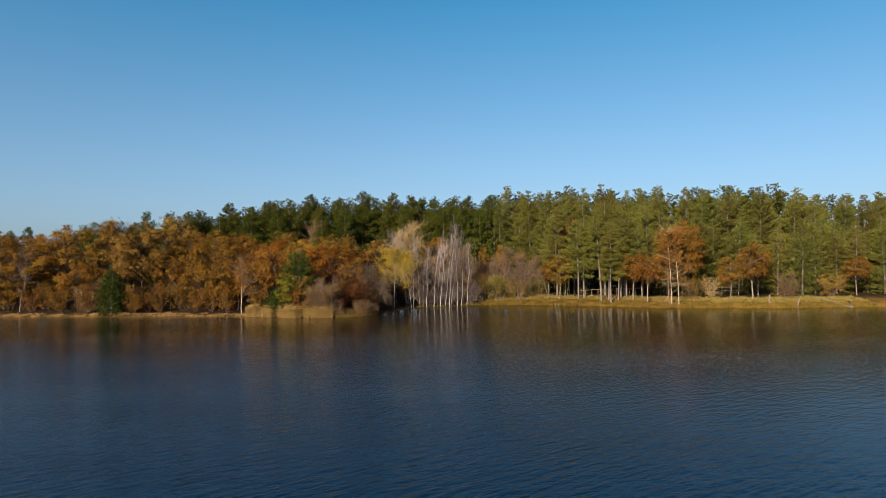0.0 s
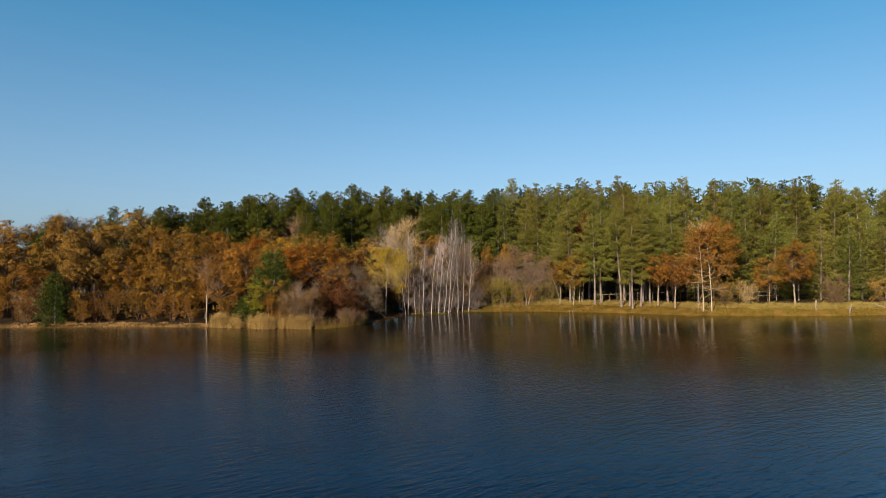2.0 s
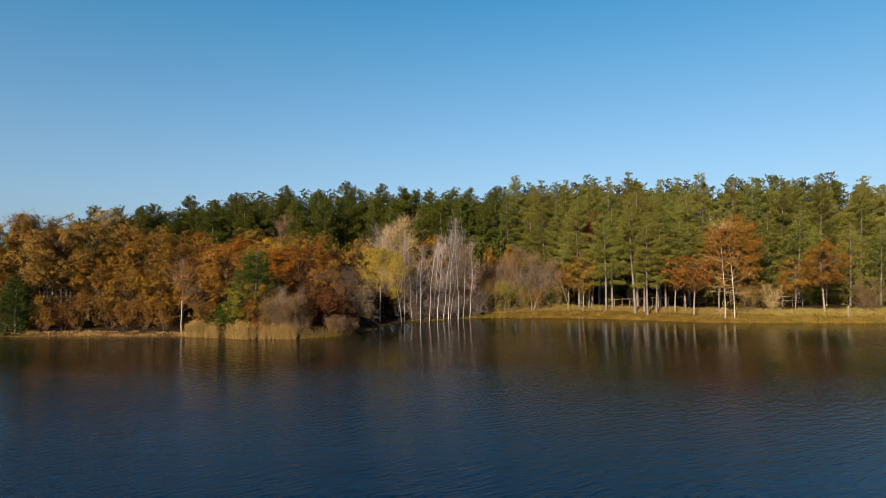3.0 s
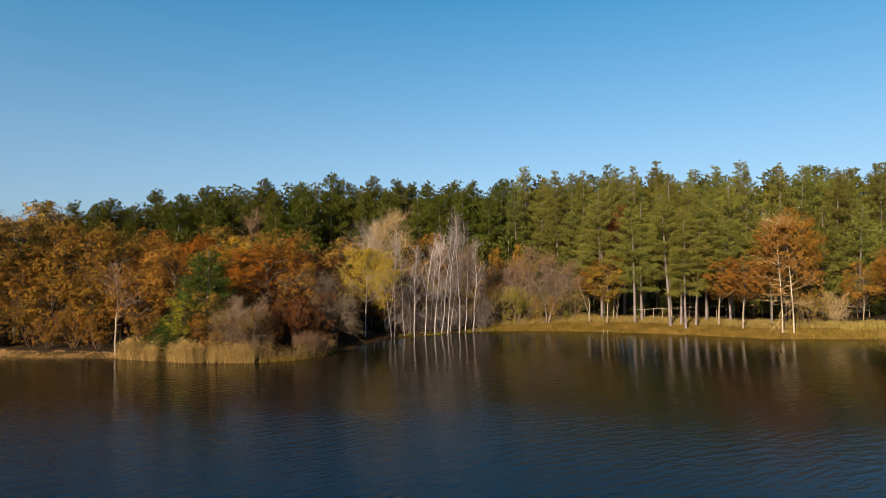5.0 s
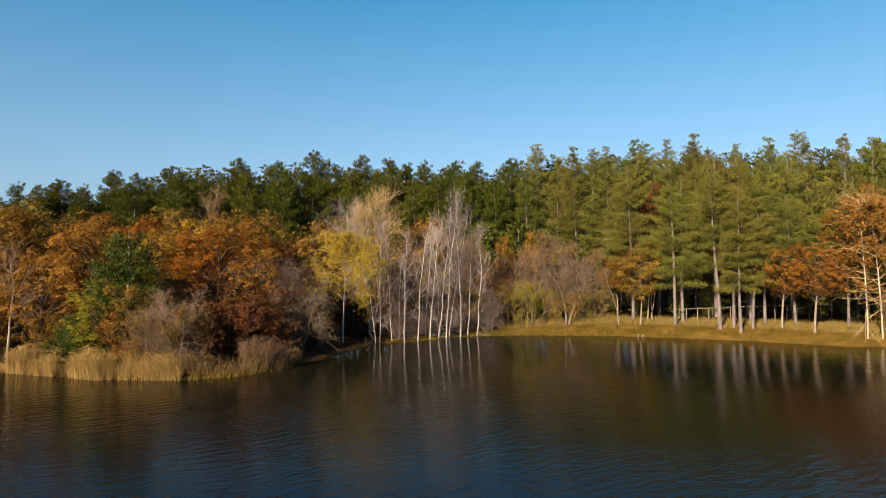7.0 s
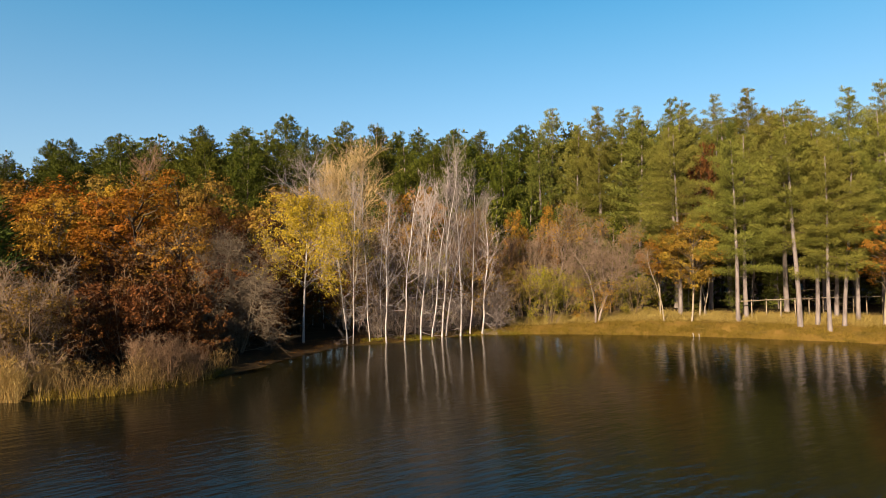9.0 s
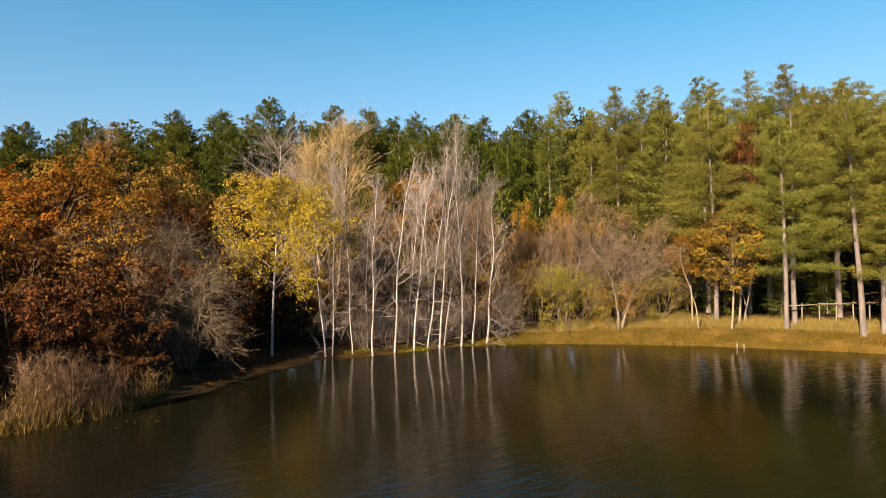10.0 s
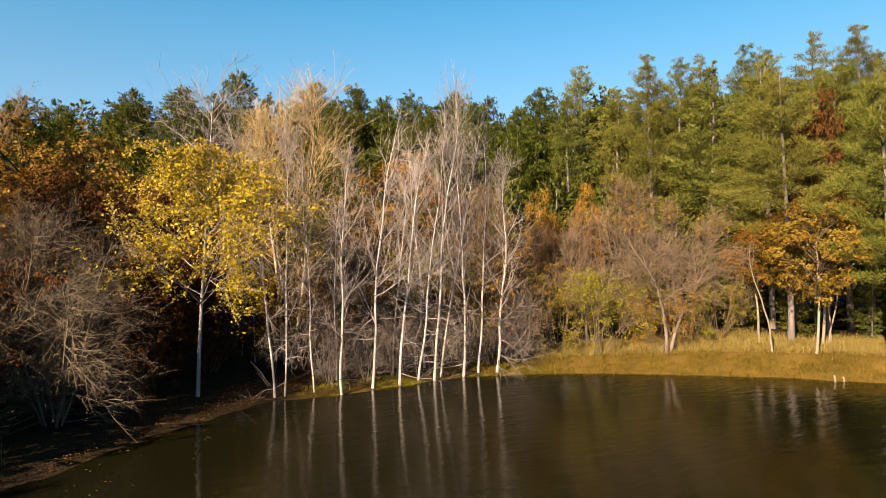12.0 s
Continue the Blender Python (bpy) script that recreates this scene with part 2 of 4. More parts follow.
# ---- terrain: the lake and its banks ----
SHORE = np.array([(-400, 150), (-120, 86), (-70, 76), (-46.7, 72.2), (-36.8, 70.7), (-29.3, 70.3), (-19.2, 69), (-13, 66.2), (-8.4, 65.7),
                  (-6.5, 66.3), (-5, 68), (-3.9, 70), (-3.2, 71.6), (-2.6, 73.6), (-1.2, 76.8), (-0.4, 78.2), (1.5, 79), (3.2, 80.3),
                  (5.5, 82), (7, 82.5), (9.7, 82.7), (12.5, 82.4), (15, 81.9), (17.3, 81.4), (19.4, 80.4), (21.4, 79.6), (23.3, 78.5),
                  (25.2, 77.6), (27.2, 75.9), (30.2, 74), (34.8, 73.3), (38, 72.6), (44.4, 71.4), (53, 71.6), (57, 71), (75, 68), (140, 30), (500, -100)], float)


def inland(x, y):
    """Metres from the waterline, positive on land."""
    x, y = np.asarray(x, float), np.asarray(y, float)
    best = np.full(np.broadcast(x, y).shape, 1e9)
    for (ax, ay), (bx, by) in zip(SHORE[:-1], SHORE[1:]):
        dx, dy = bx - ax, by - ay
        u = np.clip(((x - ax) * dx + (y - ay) * dy) / (dx * dx + dy * dy), 0, 1)
        best = np.minimum(best, np.hypot(x - ax - u * dx, y - ay - u * dy))
    return np.where(y > np.interp(x, SHORE[:, 0], SHORE[:, 1]), best, -best)


def height(x, y):
    x, y = np.asarray(x, float), np.asarray(y, float)
    s = inland(x, y)
    k = 0.35 + 0.75 * np.clip((x - 9) / 8, 0, 1) + 0.25 * np.clip((-14 - x) / 10, 0, 1)
    up = k * (1 - np.exp(-np.maximum(s, 0) / 3.0)) + 0.006 * np.maximum(s, 0)
    far_bank = np.clip((-y - 160) / 40, 0, 1) * 6.0
    return np.where(s > 0, up, np.maximum(0.18 * s, -2.5) + far_bank)


def build_ground():
    xs = np.concatenate([np.linspace(-1500, -90, 20)[:-1], np.linspace(-90, -50, 30)[:-1], np.arange(-50, 62, 0.45), np.linspace(62, 110, 30)[1:], np.linspace(110, 1500, 20)[1:]])
    ys = np.concatenate([np.linspace(-600, -120, 20)[:-1], np.linspace(-120, 58, 20)[:-1], np.arange(58, 96, 0.45), np.linspace(96, 140, 20)[1:], np.linspace(140, 2500, 20)[1:]])
    gx, gy = np.meshgrid(xs, ys)
    gz = height(gx, gy)
    wob = np.array([noise.noise(Vector((x * 0.8, y * 0.8, 0))) + 0.5 * noise.noise(Vector((x * 2.1, y * 2.1, 5))) for x, y in zip(gx.ravel(), gy.ravel())]).reshape(gx.shape)
    s = inland(gx, gy)
    gz = gz + wob * 0.07 * np.clip(s + 0.6, 0, 1)
    nx, ny = len(xs), len(ys)
    i = np.arange(nx * ny).reshape(ny, nx)
    faces = np.stack([i[:-1, :-1], i[:-1, 1:], i[1:, 1:], i[1:, :-1]], -1).reshape(-1, 4)
    me = bpy.data.meshes.new("ground")
    me.from_pydata(np.stack([gx, gy, gz], -1).reshape(-1, 3).tolist(), [], faces.tolist())
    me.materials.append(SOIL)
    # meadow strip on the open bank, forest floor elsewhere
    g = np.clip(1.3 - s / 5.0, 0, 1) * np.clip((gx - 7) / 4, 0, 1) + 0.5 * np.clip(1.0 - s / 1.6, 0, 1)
    # grass cut back on the cove bank: the dark litter paints its shade
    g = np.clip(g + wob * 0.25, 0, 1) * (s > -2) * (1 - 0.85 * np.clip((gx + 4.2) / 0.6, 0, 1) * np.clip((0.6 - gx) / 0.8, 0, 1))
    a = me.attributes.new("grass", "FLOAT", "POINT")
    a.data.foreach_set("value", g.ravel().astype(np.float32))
    for f in me.polygons:
        f.use_smooth = True
    tagged(new("ground", me), "earth bank with brown leaf litter and dry grass", "ground", kind="structure")


def build_water():
    me = bpy.data.meshes.new("water")
    xs, ys = np.linspace(-700, 700, 15), np.linspace(-230, 190, 10)
    gx, gy = np.meshgrid(xs, ys)
    i = np.arange(gx.size).reshape(gx.shape)
    faces = np.stack([i[:-1, :-1], i[:-1, 1:], i[1:, 1:], i[1:, :-1]], -1).reshape(-1, 4)
    me.from_pydata(np.stack([gx, gy, gx * 0], -1).reshape(-1, 3).tolist(), [], faces.tolist())
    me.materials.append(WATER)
    tagged(new("water", me), "dark rippled lake water reflecting trees and sky", "water", kind="structure")


build_ground()
build_water()


# ---- mesh tools for plants ----
class Shape:
    def __init__(self):
        self.v, self.f = [], []

    def tube(self, pts, radii, sides=4):
        base, n = len(self.v), len(pts)
        for i, p in enumerate(pts):
            t = (pts[min(i + 1, n - 1)] - pts[max(i - 1, 0)]).normalized()
            ref = Vector((1, 0, 0)) if abs(t.x) < 0.8 else Vector((0, 1, 0))
            u = t.cross(ref).normalized()
            w = t.cross(u)
            for k in range(sides):
                a = 2 * math.pi * k / sides
                self.v.append(p + (u * math.cos(a) + w * math.sin(a)) * radii[i])
        for i in range(n - 1):
            for k in range(sides):
                a, b = base + i * sides + k, base + i * sides + (k + 1) % sides
                self.f.append((a, b, b + sides, a + sides))

    def blade(self, p, way, side):
        b = len(self.v)
        self.v += [p - side, p + side, p + way]
        self.f.append((b, b + 1, b + 2))

    def leaf(self, p, a, b):
        i = len(self.v)
        self.v += [p - a, p + b, p + a, p - b]
        self.f.append((i, i + 1, i + 2, i + 3))

    def mesh(self, name, mat, smooth=False):
        me = bpy.data.meshes.new(name)
        me.from_pydata([tuple(q) for q in self.v], [], self.f)
        me.materials.append(mat)
        if smooth:
            me.polygons.foreach_set("use_smooth", [True] * len(me.polygons))
        return me


def rnd_unit(R):
    while True:
        q = Vector((R.uniform(-1, 1), R.uniform(-1, 1), R.uniform(-1, 1)))
        if 0.05 < q.length < 1:
            return q.normalized()


def along(pts, f):
    s = f * (len(pts) - 1)
    i = min(int(s), len(pts) - 2)
    return pts[i].lerp(pts[i + 1], s - i), (pts[i + 1] - pts[i]).normalized()


def stem(R, p, d, length, n, wob, lift):
    """A wandering line of n pieces from p."""
    pts, d = [p.copy()], d.normalized()
    for _ in range(n):
        d = (d + rnd_unit(R) * wob + Vector((0, 0, lift))).normalized()
        pts.append(pts[-1] + d * length / n)
    return pts


def taper(r0, r1, n):
    return [r0 + (r1 - r0) * i / n for i in range(n + 1)]


def tilt_from(R, d, degrees, az=None):
    """A way that leaves d by that angle."""
    ref = Vector((0, 0, 1)) if abs(d.z) < 0.9 else Vector((1, 0, 0))
    u = d.cross(ref).normalized()
    w = d.cross(u)
    az = R.uniform(0, 2 * math.pi) if az is None else az
    a = radians(degrees)
    return d * math.cos(a) + (u * math.cos(az) + w * math.sin(az)) * math.sin(a)


def pine_parts(seed, h, bare, width, step=0.6, per=7, pads=2.6, blades=16, fat=0.045, needle=0.26, pad=0.34, flat=0.5, needles=None, bark=None, blunt=1.7):
    """Trunk, whorled branches and flattened pads of needles of a pine."""
    R = random.Random(seed)
    trunk, wood, crown = Shape(), Shape(), Shape()
    tp = stem(R, Vector((0, 0, -0.3)), Vector((R.uniform(-0.02, 0.02), R.uniform(-0.02, 0.02), 1)), h + 0.3, 10, 0.025, 0.05)
    r0 = 0.035 + 0.0085 * h
    trunk.tube(tp, [r0 * 1.25] + taper(r0, 0.025, 9), 8)
    up = Vector((0, 0, 1))

    def needle_pad(c, out, r, count):
        for _ in range(count):
            g = rnd_unit(R) * R.random() ** 0.4
            d = (out * 0.5 + g * 0.8 + up * 0.35 + rnd_unit(R) * 0.4).normalized()
            face = out * 0.3 + g * 1.0 + up * 0.12 + rnd_unit(R) * 0.35
            s = d.cross(face).normalized() * fat * R.uniform(0.7, 1.25)
            crown.blade(c + Vector((g.x, g.y, g.z * flat)) * r, d * needle * min(1, 0.35 + r / pad) * R.uniform(0.7, 1.25), s)

    z = bare * h
    # a few dead stubs below the crown
    for _ in range(int(bare * h * 1.6)):
        q, d = along(tp, R.uniform(0.25, 1.0) * bare)
        pts = stem(R, q, tilt_from(R, d, R.uniform(70, 100)), R.uniform(0.3, 1.2), 2, 0.2, 0)
        wood.tube(pts, taper(0.016, 0.004, 2), 3)
    lean, lobe = R.uniform(0, 6.28), R.uniform(0, 40)
    while z < h - 0.3:
        u = (z / h - bare) / (1 - bare)
        reach = width * (1 - u ** blunt) ** 0.85 * (0.62 + 0.38 * min(1, u / 0.2)) + 0.26
        for k in range(per if u < 0.8 else per - 2):
            if R.random() < 0.08 + 0.14 * (u < 0.15):
                continue
            az = 6.28 * k / per + R.uniform(-0.5, 0.5)
            el = radians(-10 + 42 * u + R.uniform(-11, 11))
            L = reach * R.uniform(0.62, 1.15) * (1 + 0.12 * math.cos(az - lean)) * (1 + 0.35 * noise.noise(Vector((math.cos(az) * 1.3, math.sin(az) * 1.3, z * 0.55 + lobe))))
            q, _ = along(tp, min(0.99, z / h + R.uniform(-0.01, 0.01)))
            out = Vector((math.cos(az) * math.cos(el), math.sin(az) * math.cos(el), math.sin(el)))
            pts = stem(R, q, out, L, 2, 0.10, 0.10)
            wood.tube(pts, taper(0.007 + 0.006 * L, 0.004, 2), 3)
            m = max(1, int(L * pads + R.random()))
            for j in range(m):
                f = 1.0 - 0.78 * (j / m) ** 1.1 if m > 1 else 0.9
                c, dd = along(pts, min(f, 0.999))
                sidew = dd.cross(up).normalized()
                off = R.uniform(-1, 1) * 0.40 * L * (1.15 - f)
                c = c + sidew * off + Vector((0, 0, R.uniform(-0.04, 0.10) - 0.10 * abs(off)))
                needle_pad(c, (dd + sidew * off * 0.8).normalized(), pad * R.uniform(0.7, 1.25) * (1 - 0.62 * u ** 2.4), int(blades * R.uniform(0.7, 1.3) * (1 - 0.4 * u ** 4)))
        # tufts close to the stem hide it in the upper crown
        if u > 0.3:
            needle_pad(along(tp, min(0.99, z / h))[0] + rnd_unit(R) * 0.12, up, pad * (1.0 - 0.6 * u ** 2), blades)
        z += step * R.uniform(0.8, 1.25) * (1.0 if u < 0.6 else 0.7)
    for f in (0.93, 0.965, 1.0):
        q, d = along(tp, min(f, 0.999))
        needle_pad(q, up, pad * 0.3, blades // 2)
    return [("trunk", trunk.mesh("trunk", bark, True), bark), ("branchwork", wood.mesh("branchwork", WOOD_PINE), WOOD_PINE), ("crown", crown.mesh("crown", needles), needles)]


def oak_parts(seed, h, spread, low, leaves=15000, size=0.112, clumps=50, bark=None, leaf=None, trunks=1, slim=1.0, flat=0.72, split=False):
    """Trunk, limbs and a leafy crown of clumps about an uneven ellipsoid."""
    R = random.Random(seed)
    trunk, wood, crown = Shape(), Shape(), Shape()
    lines = []
    for _ in range(trunks):
        d = Vector((R.uniform(-0.12, 0.12), R.uniform(-0.12, 0.12), 1))
        p = Vector((R.uniform(-0.3, 0.3), R.uniform(-0.3, 0.3), -0.3)) * (1 if trunks > 1 else 0) + Vector((0, 0, -0.2))
        tp = stem(R, p, d, h * 0.78, 8, 0.10, 0.08)
        r0 = (0.03 + 0.011 * h) * slim / trunks ** 0.5
        trunk.tube(tp, [r0 * 1.35] + taper(r0, 0.03, 7), 7)
        lines.append(tp)
    mid, half = (low + 1) / 2 * h, (1 - low) / 2 * h
    shift = R.uniform(0, 50)
    pairs = []
    for c in range(clumps):
        if split:
            wood, crown = Shape(), Shape()
        if split or not pairs:
            pairs.append((wood, crown))
        w = rnd_unit(R)
        bump = 0.80 + 0.5 * noise.noise(w * 1.7 + Vector((shift, 0, 0)))
        r = R.uniform(0.55, 1.0) ** 0.6 * bump
        tp = R.choice(lines)
        ctr = Vector((w.x * spread * r, w.y * spread * r, mid + w.z * half * r * 0.95))
        f = min(0.95, max(0.18, (ctr.z - 0.55 * math.hypot(ctr.x, ctr.y)) / (h * 0.78)))
        q, d = along(tp, f)
        a = q.lerp(ctr, 0.35) + Vector((0, 0, 0.12 * (ctr - q).length))
        b = q.lerp(ctr, 0.75) + rnd_unit(R) * 0.12 + Vector((0, 0, 0.08))
        wood.tube([q, a, b, ctr], taper(0.022 + 0.012 * (ctr - q).length, 0.008, 3), 4)
        cr = (0.40 + 0.125 * spread) * R.uniform(0.7, 1.3)
        for _ in range(3):
            tip = ctr + rnd_unit(R) * cr * 0.9
            wood.tube([b.lerp(ctr, R.random()), tip], [0.012, 0.004], 3)
        # sprays of leaves over the upper and outer side of the clump
        sprays = 18
        for _ in range(sprays):
            g = (rnd_unit(R) + Vector((w.x * 0.5, w.y * 0.5, 0.35))).normalized() * R.uniform(0.55, 1.1)
            mid_spray = ctr + Vector((g.x, g.y, g.z * flat)) * cr
            sr = cr * R.uniform(0.22, 0.42)
            for _ in range(int(leaves / clumps / sprays * R.uniform(0.6, 1.4)) + 1):
                o = rnd_unit(R) * R.random() ** 0.5
                nrm = (g * 1.0 + o * 0.4 + rnd_unit(R) * 0.55 + Vector((0, 0, 0.12))).normalized()
                t = nrm.cross(rnd_unit(R)).normalized()
                k = size * R.uniform(0.6, 1.25)
                crown.leaf(mid_spray + Vector((o.x, o.y, o.z * 0.65)) * sr, t * k * 0.55, nrm.cross(t) * k * 0.36)
    k = h / max(q.z for _, leafy in pairs for q in leafy.v)
    for shape in [trunk] + [x for pair in pairs for x in pair]:
        for q in shape.v:
            q.z *= k
    if split:
        parts = [("trunk", trunk.mesh("trunk", bark, True), bark)]
        for limb, leafy in pairs:
            parts += [("limb", limb.mesh("limb", bark), bark), ("foliage", leafy.mesh("foliage", leaf), leaf)]
        return parts
    return [("trunk", trunk.mesh("trunk", bark, True), bark), ("limbwork", wood.mesh("limbwork", bark), bark), ("crown", crown.mesh("crown", leaf), leaf)]


def bare_parts(seed, h, stems=1, lean=4, first=0.14, prim=30, sec=6, twig=4, angle=48, reach=0.26, lift=0.10, bark=None, twigs=None,
               leaf=None, leaves=0, leaf_low=0.2, leaf_high=0.7, leaf_size=0.1, r0=None, thin=1.0, sides=7, split=False, crook=0.07, dead=0):
    """A leafless tree or bush: stems, branches, finer branches and twigs; leaves, if any, hang on the twigs."""
    R = random.Random(seed)
    trunk, wood, crown = Shape(), Shape(), Shape()
    tips, single = [], []
    for s in range(stems):
        az = 6.28 * s / stems + R.uniform(-0.6, 0.6)
        tl = radians(lean * R.uniform(0.4, 1.2))
        d = Vector((math.cos(az) * math.sin(tl), math.sin(az) * math.sin(tl), math.cos(tl)))
        hh = h * (1 if s == 0 else R.uniform(0.7, 1.0))
        tp = stem(R, Vector((0.12 * math.cos(az) * (stems > 1), 0.12 * math.sin(az) * (stems > 1), -0.25)), d, hh + 0.25, 12, crook, 0.03)
        ra = r0 or 0.019 + 0.0047 * h
        trunk.tube(tp, [ra * 1.25] + taper(ra, 0.010, 11), sides)
        for j in range(prim + dead):
            low = j >= prim
            f = R.uniform(0.05, 0.32) if low else first + (0.985 - first) * R.random() ** 0.85
            q, dd = along(tp, f)
            L = hh * reach * (1.15 - 0.75 * f) * R.uniform(0.55, 1.25)
            if split:
                wood = Shape()
                single.append(wood)
            b1 = stem(R, q, tilt_from(R, dd, R.uniform(65, 110) if low else angle * (1.35 - 0.7 * f) * R.uniform(0.75, 1.25)), L * (0.7 if low else 1), 4, 0.26 if low else 0.17, -0.06 if low else lift * (0.2 + f))
            wood.tube(b1, taper(min(ra * 0.5, 0.006 + 0.011 * L) * thin, 0.005 * thin, 4), 4)
            for _ in range(sec):
                q2, d2 = along(b1, R.uniform(0.2, 0.99))
                L2 = L * R.uniform(0.3, 0.6) + 0.26
                b2 = stem(R, q2, tilt_from(R, d2, R.uniform(25, 65)), L2, 3, 0.2, lift * 0.5)
                wood.tube(b2, taper(0.0075 * thin, 0.004 * thin, 3), 3)
                for _ in range(twig):
                    q3, d3 = along(b2, R.uniform(0.15, 0.99))
                    b3 = stem(R, q3, tilt_from(R, d3, R.uniform(20, 60)), L2 * R.uniform(0.22, 0.5) + 0.08, 1, 0.2, lift * 0.5)
                    wood.blade(b3[0], b3[1] - b3[0], d3.cross(rnd_unit(R)).normalized() * 0.0062 * thin)
                    tips.append(b3)
    parts = [("trunk" if stems == 1 else "stemwork", trunk.mesh("trunk", bark, True), bark), ("branchwork", wood.mesh("branchwork", twigs), twigs)]
    if split:
        parts = parts[:1] + [("branch", w.mesh("branch", twigs), twigs) for w in single]
    if leaves:
        tips = [t for t in tips if leaf_low * h < t[-1].z < leaf_high * h] or tips
        for _ in range(leaves):
            t = R.choice(tips)
            p = t[0].lerp(t[-1], R.random()) + rnd_unit(R) * 0.10 + Vector((0, 0, -0.06))
            nrm = (rnd_unit(R) + Vector((0, -0.2, 0.3))).normalized()
            u = nrm.cross(rnd_unit(R)).normalized()
            k = leaf_size * R.uniform(0.6, 1.25)
            crown.leaf(p, u * k * 0.6, nrm.cross(u) * k * 0.4)
        parts.append(("crown", crown.mesh("crown", leaf), leaf))
    return parts


def plant(name, parts, x, y, h, proto_h, label, category, group="", swap=None, turn=None, wide=1.0, lean=0.0):
    """Set one plant on the ground: an Empty at its foot and its parts, scaled to the height h."""
    z = float(height(x, y))
    e = new(name)
    k = h / proto_h
    turn = random.Random(int(x * 970 + y * 3100)).uniform(0, 360) if turn is None else turn
    e.matrix_world = pose(x, y, z, 0, lean, 0) @ pose(0, 0, 0, 0, 0, turn) @ Matrix.Diagonal((k * wide, k * wide, k, 1))
    e.empty_display_size = 0.3
    tagged(e, label, category, group)
    for pname, me, mat in parts:
        ob = new(pname, me)
        ob.parent = limb if pname == "foliage" else e
        if pname == "limb":
            limb = ob
        if pname in ("branchwork", "limbwork", "stemwork", "foliage"):
            ob["kind"] = "stuff"
        if swap and pname in swap:
            ob.material_slots[0].link = "OBJECT"
            ob.material_slots[0].material = swap[pname]
    return e


# ---- pine forest ----
DARK_PINES = [pine_parts(10 + i, 17.0, b, w, step=0.70, per=8, pads=2.8, blades=30, fat=0.044, needle=0.22, pad=0.48, flat=0.75, blunt=1.9, needles=NEEDLE_DARK, bark=BARK_PINE) for i, (b, w) in enumerate(((0.20, 3.0), (0.26, 3.4), (0.16, 2.9), (0.22, 3.2)))]
BACK_PINES = [pine_parts(14 + i, 17.0, 0.3, w, step=0.8, per=6, pads=2.2, blades=9, fat=0.085, needle=0.36, pad=0.42, flat=0.6, blunt=2.4, needles=NEEDLE_DARK, bark=BARK_PINE) for i, w in enumerate((3.0, 3.3, 2.8, 3.1))]
LIGHT_PINES = [pine_parts(20 + i, 17.0, b, w, step=0.78, per=7, pads=2.8, blades=30, fat=0.040, needle=0.22, pad=0.44, flat=0.65, blunt=1.55, needles=NEEDLE_LIGHT, bark=BARK_PINE) for i, (b, w) in enumerate(((0.24, 2.9), (0.20, 3.3), (0.26, 2.7), (0.16, 3.3)))]
HERO_PINES = [pine_parts(24 + i, 17.0, b, w, step=0.76, per=8, pads=2.9, blades=84, fat=0.0155, needle=0.18, pad=0.44, flat=0.62, blunt=1.55, needles=NEEDLE_LIGHT, bark=BARK_PINE) for i, (b, w) in enumerate(((0.24, 2.6), (0.20, 3.0), (0.26, 2.4)))]
EDGE_PINES = [pine_parts(30 + i, 11.0, b, w, step=0.62, per=7, pads=3.0, blades=92, fat=0.0125, needle=0.16, pad=0.38, flat=0.55, blunt=1.6, needles=NEEDLE_LIGHT, bark=BARK_PINE) for i, (b, w) in enumerate(((0.34, 2.2), (0.40, 2.0), (0.30, 2.4)))]
LOW_PINES = [pine_parts(40 + i, 10.0, 0.03, 2.8, step=0.48, per=7, pads=2.8, blades=13, fat=0.042, needle=0.25, pad=0.38, flat=0.45, blunt=1.6, needles=NEEDLE_LIGHT, bark=BARK_PINE) for i in range(2)]
SHADE_PINES = [pine_parts(48 + i, 10.0, 0.03, 3.0, step=0.8, per=6, pads=1.6, blades=7, fat=0.12, needle=0.5, pad=0.45, needles=NEEDLE_DARK, bark=BARK_PINE) for i in range(2)]
BACK_ROW = [(-40.3, 13.9), (-35.0, 14.0), (-30.0, 15.1), (-24.5, 15.6), (-20.8, 14.9), (-17.0, 16.4), (-12.7, 16.3), (-8.8, 17.6), (-6.7, 16.8),
            (-3.1, 17.1), (-0.5, 16.8), (1.4, 16.2), (3.6, 16.6), (6.7, 16.2), (9.2, 16.4), (12.7, 16.4), (16.1, 17.7), (18.7, 16.2)]
MID_ROW = [(18.4, 96, 15.8), (20.0, 96, 15.6), (21.3, 96, 15.8), (24.0, 96, 16.5), (25.3, 96, 16.3), (25.9, 92, 15.6), (28.8, 92, 16.3), (30.3, 92.5, 15.1),
           (32.7, 92, 15.3), (32.9, 87, 14.9), (35.4, 87, 15.6), (39.1, 87, 15.3), (41.7, 87, 14.9), (43.8, 88, 15.0), (45.3, 87, 14.7), (48.2, 88, 15.0),
           (51.1, 88, 15.4), (56.0, 88, 15.2), (59.6, 88, 14.2), (63.6, 88, 14.3), (67.0, 88, 14.1), (69.7, 88, 14.6), (73, 87, 14.5), (77, 86, 14.5)]
R0 = random.Random(5)
DARK_LABEL = "tall dark green pine standing in the dense forest"
LIGHT_LABEL = "tall sunlit green pine on the forest edge"
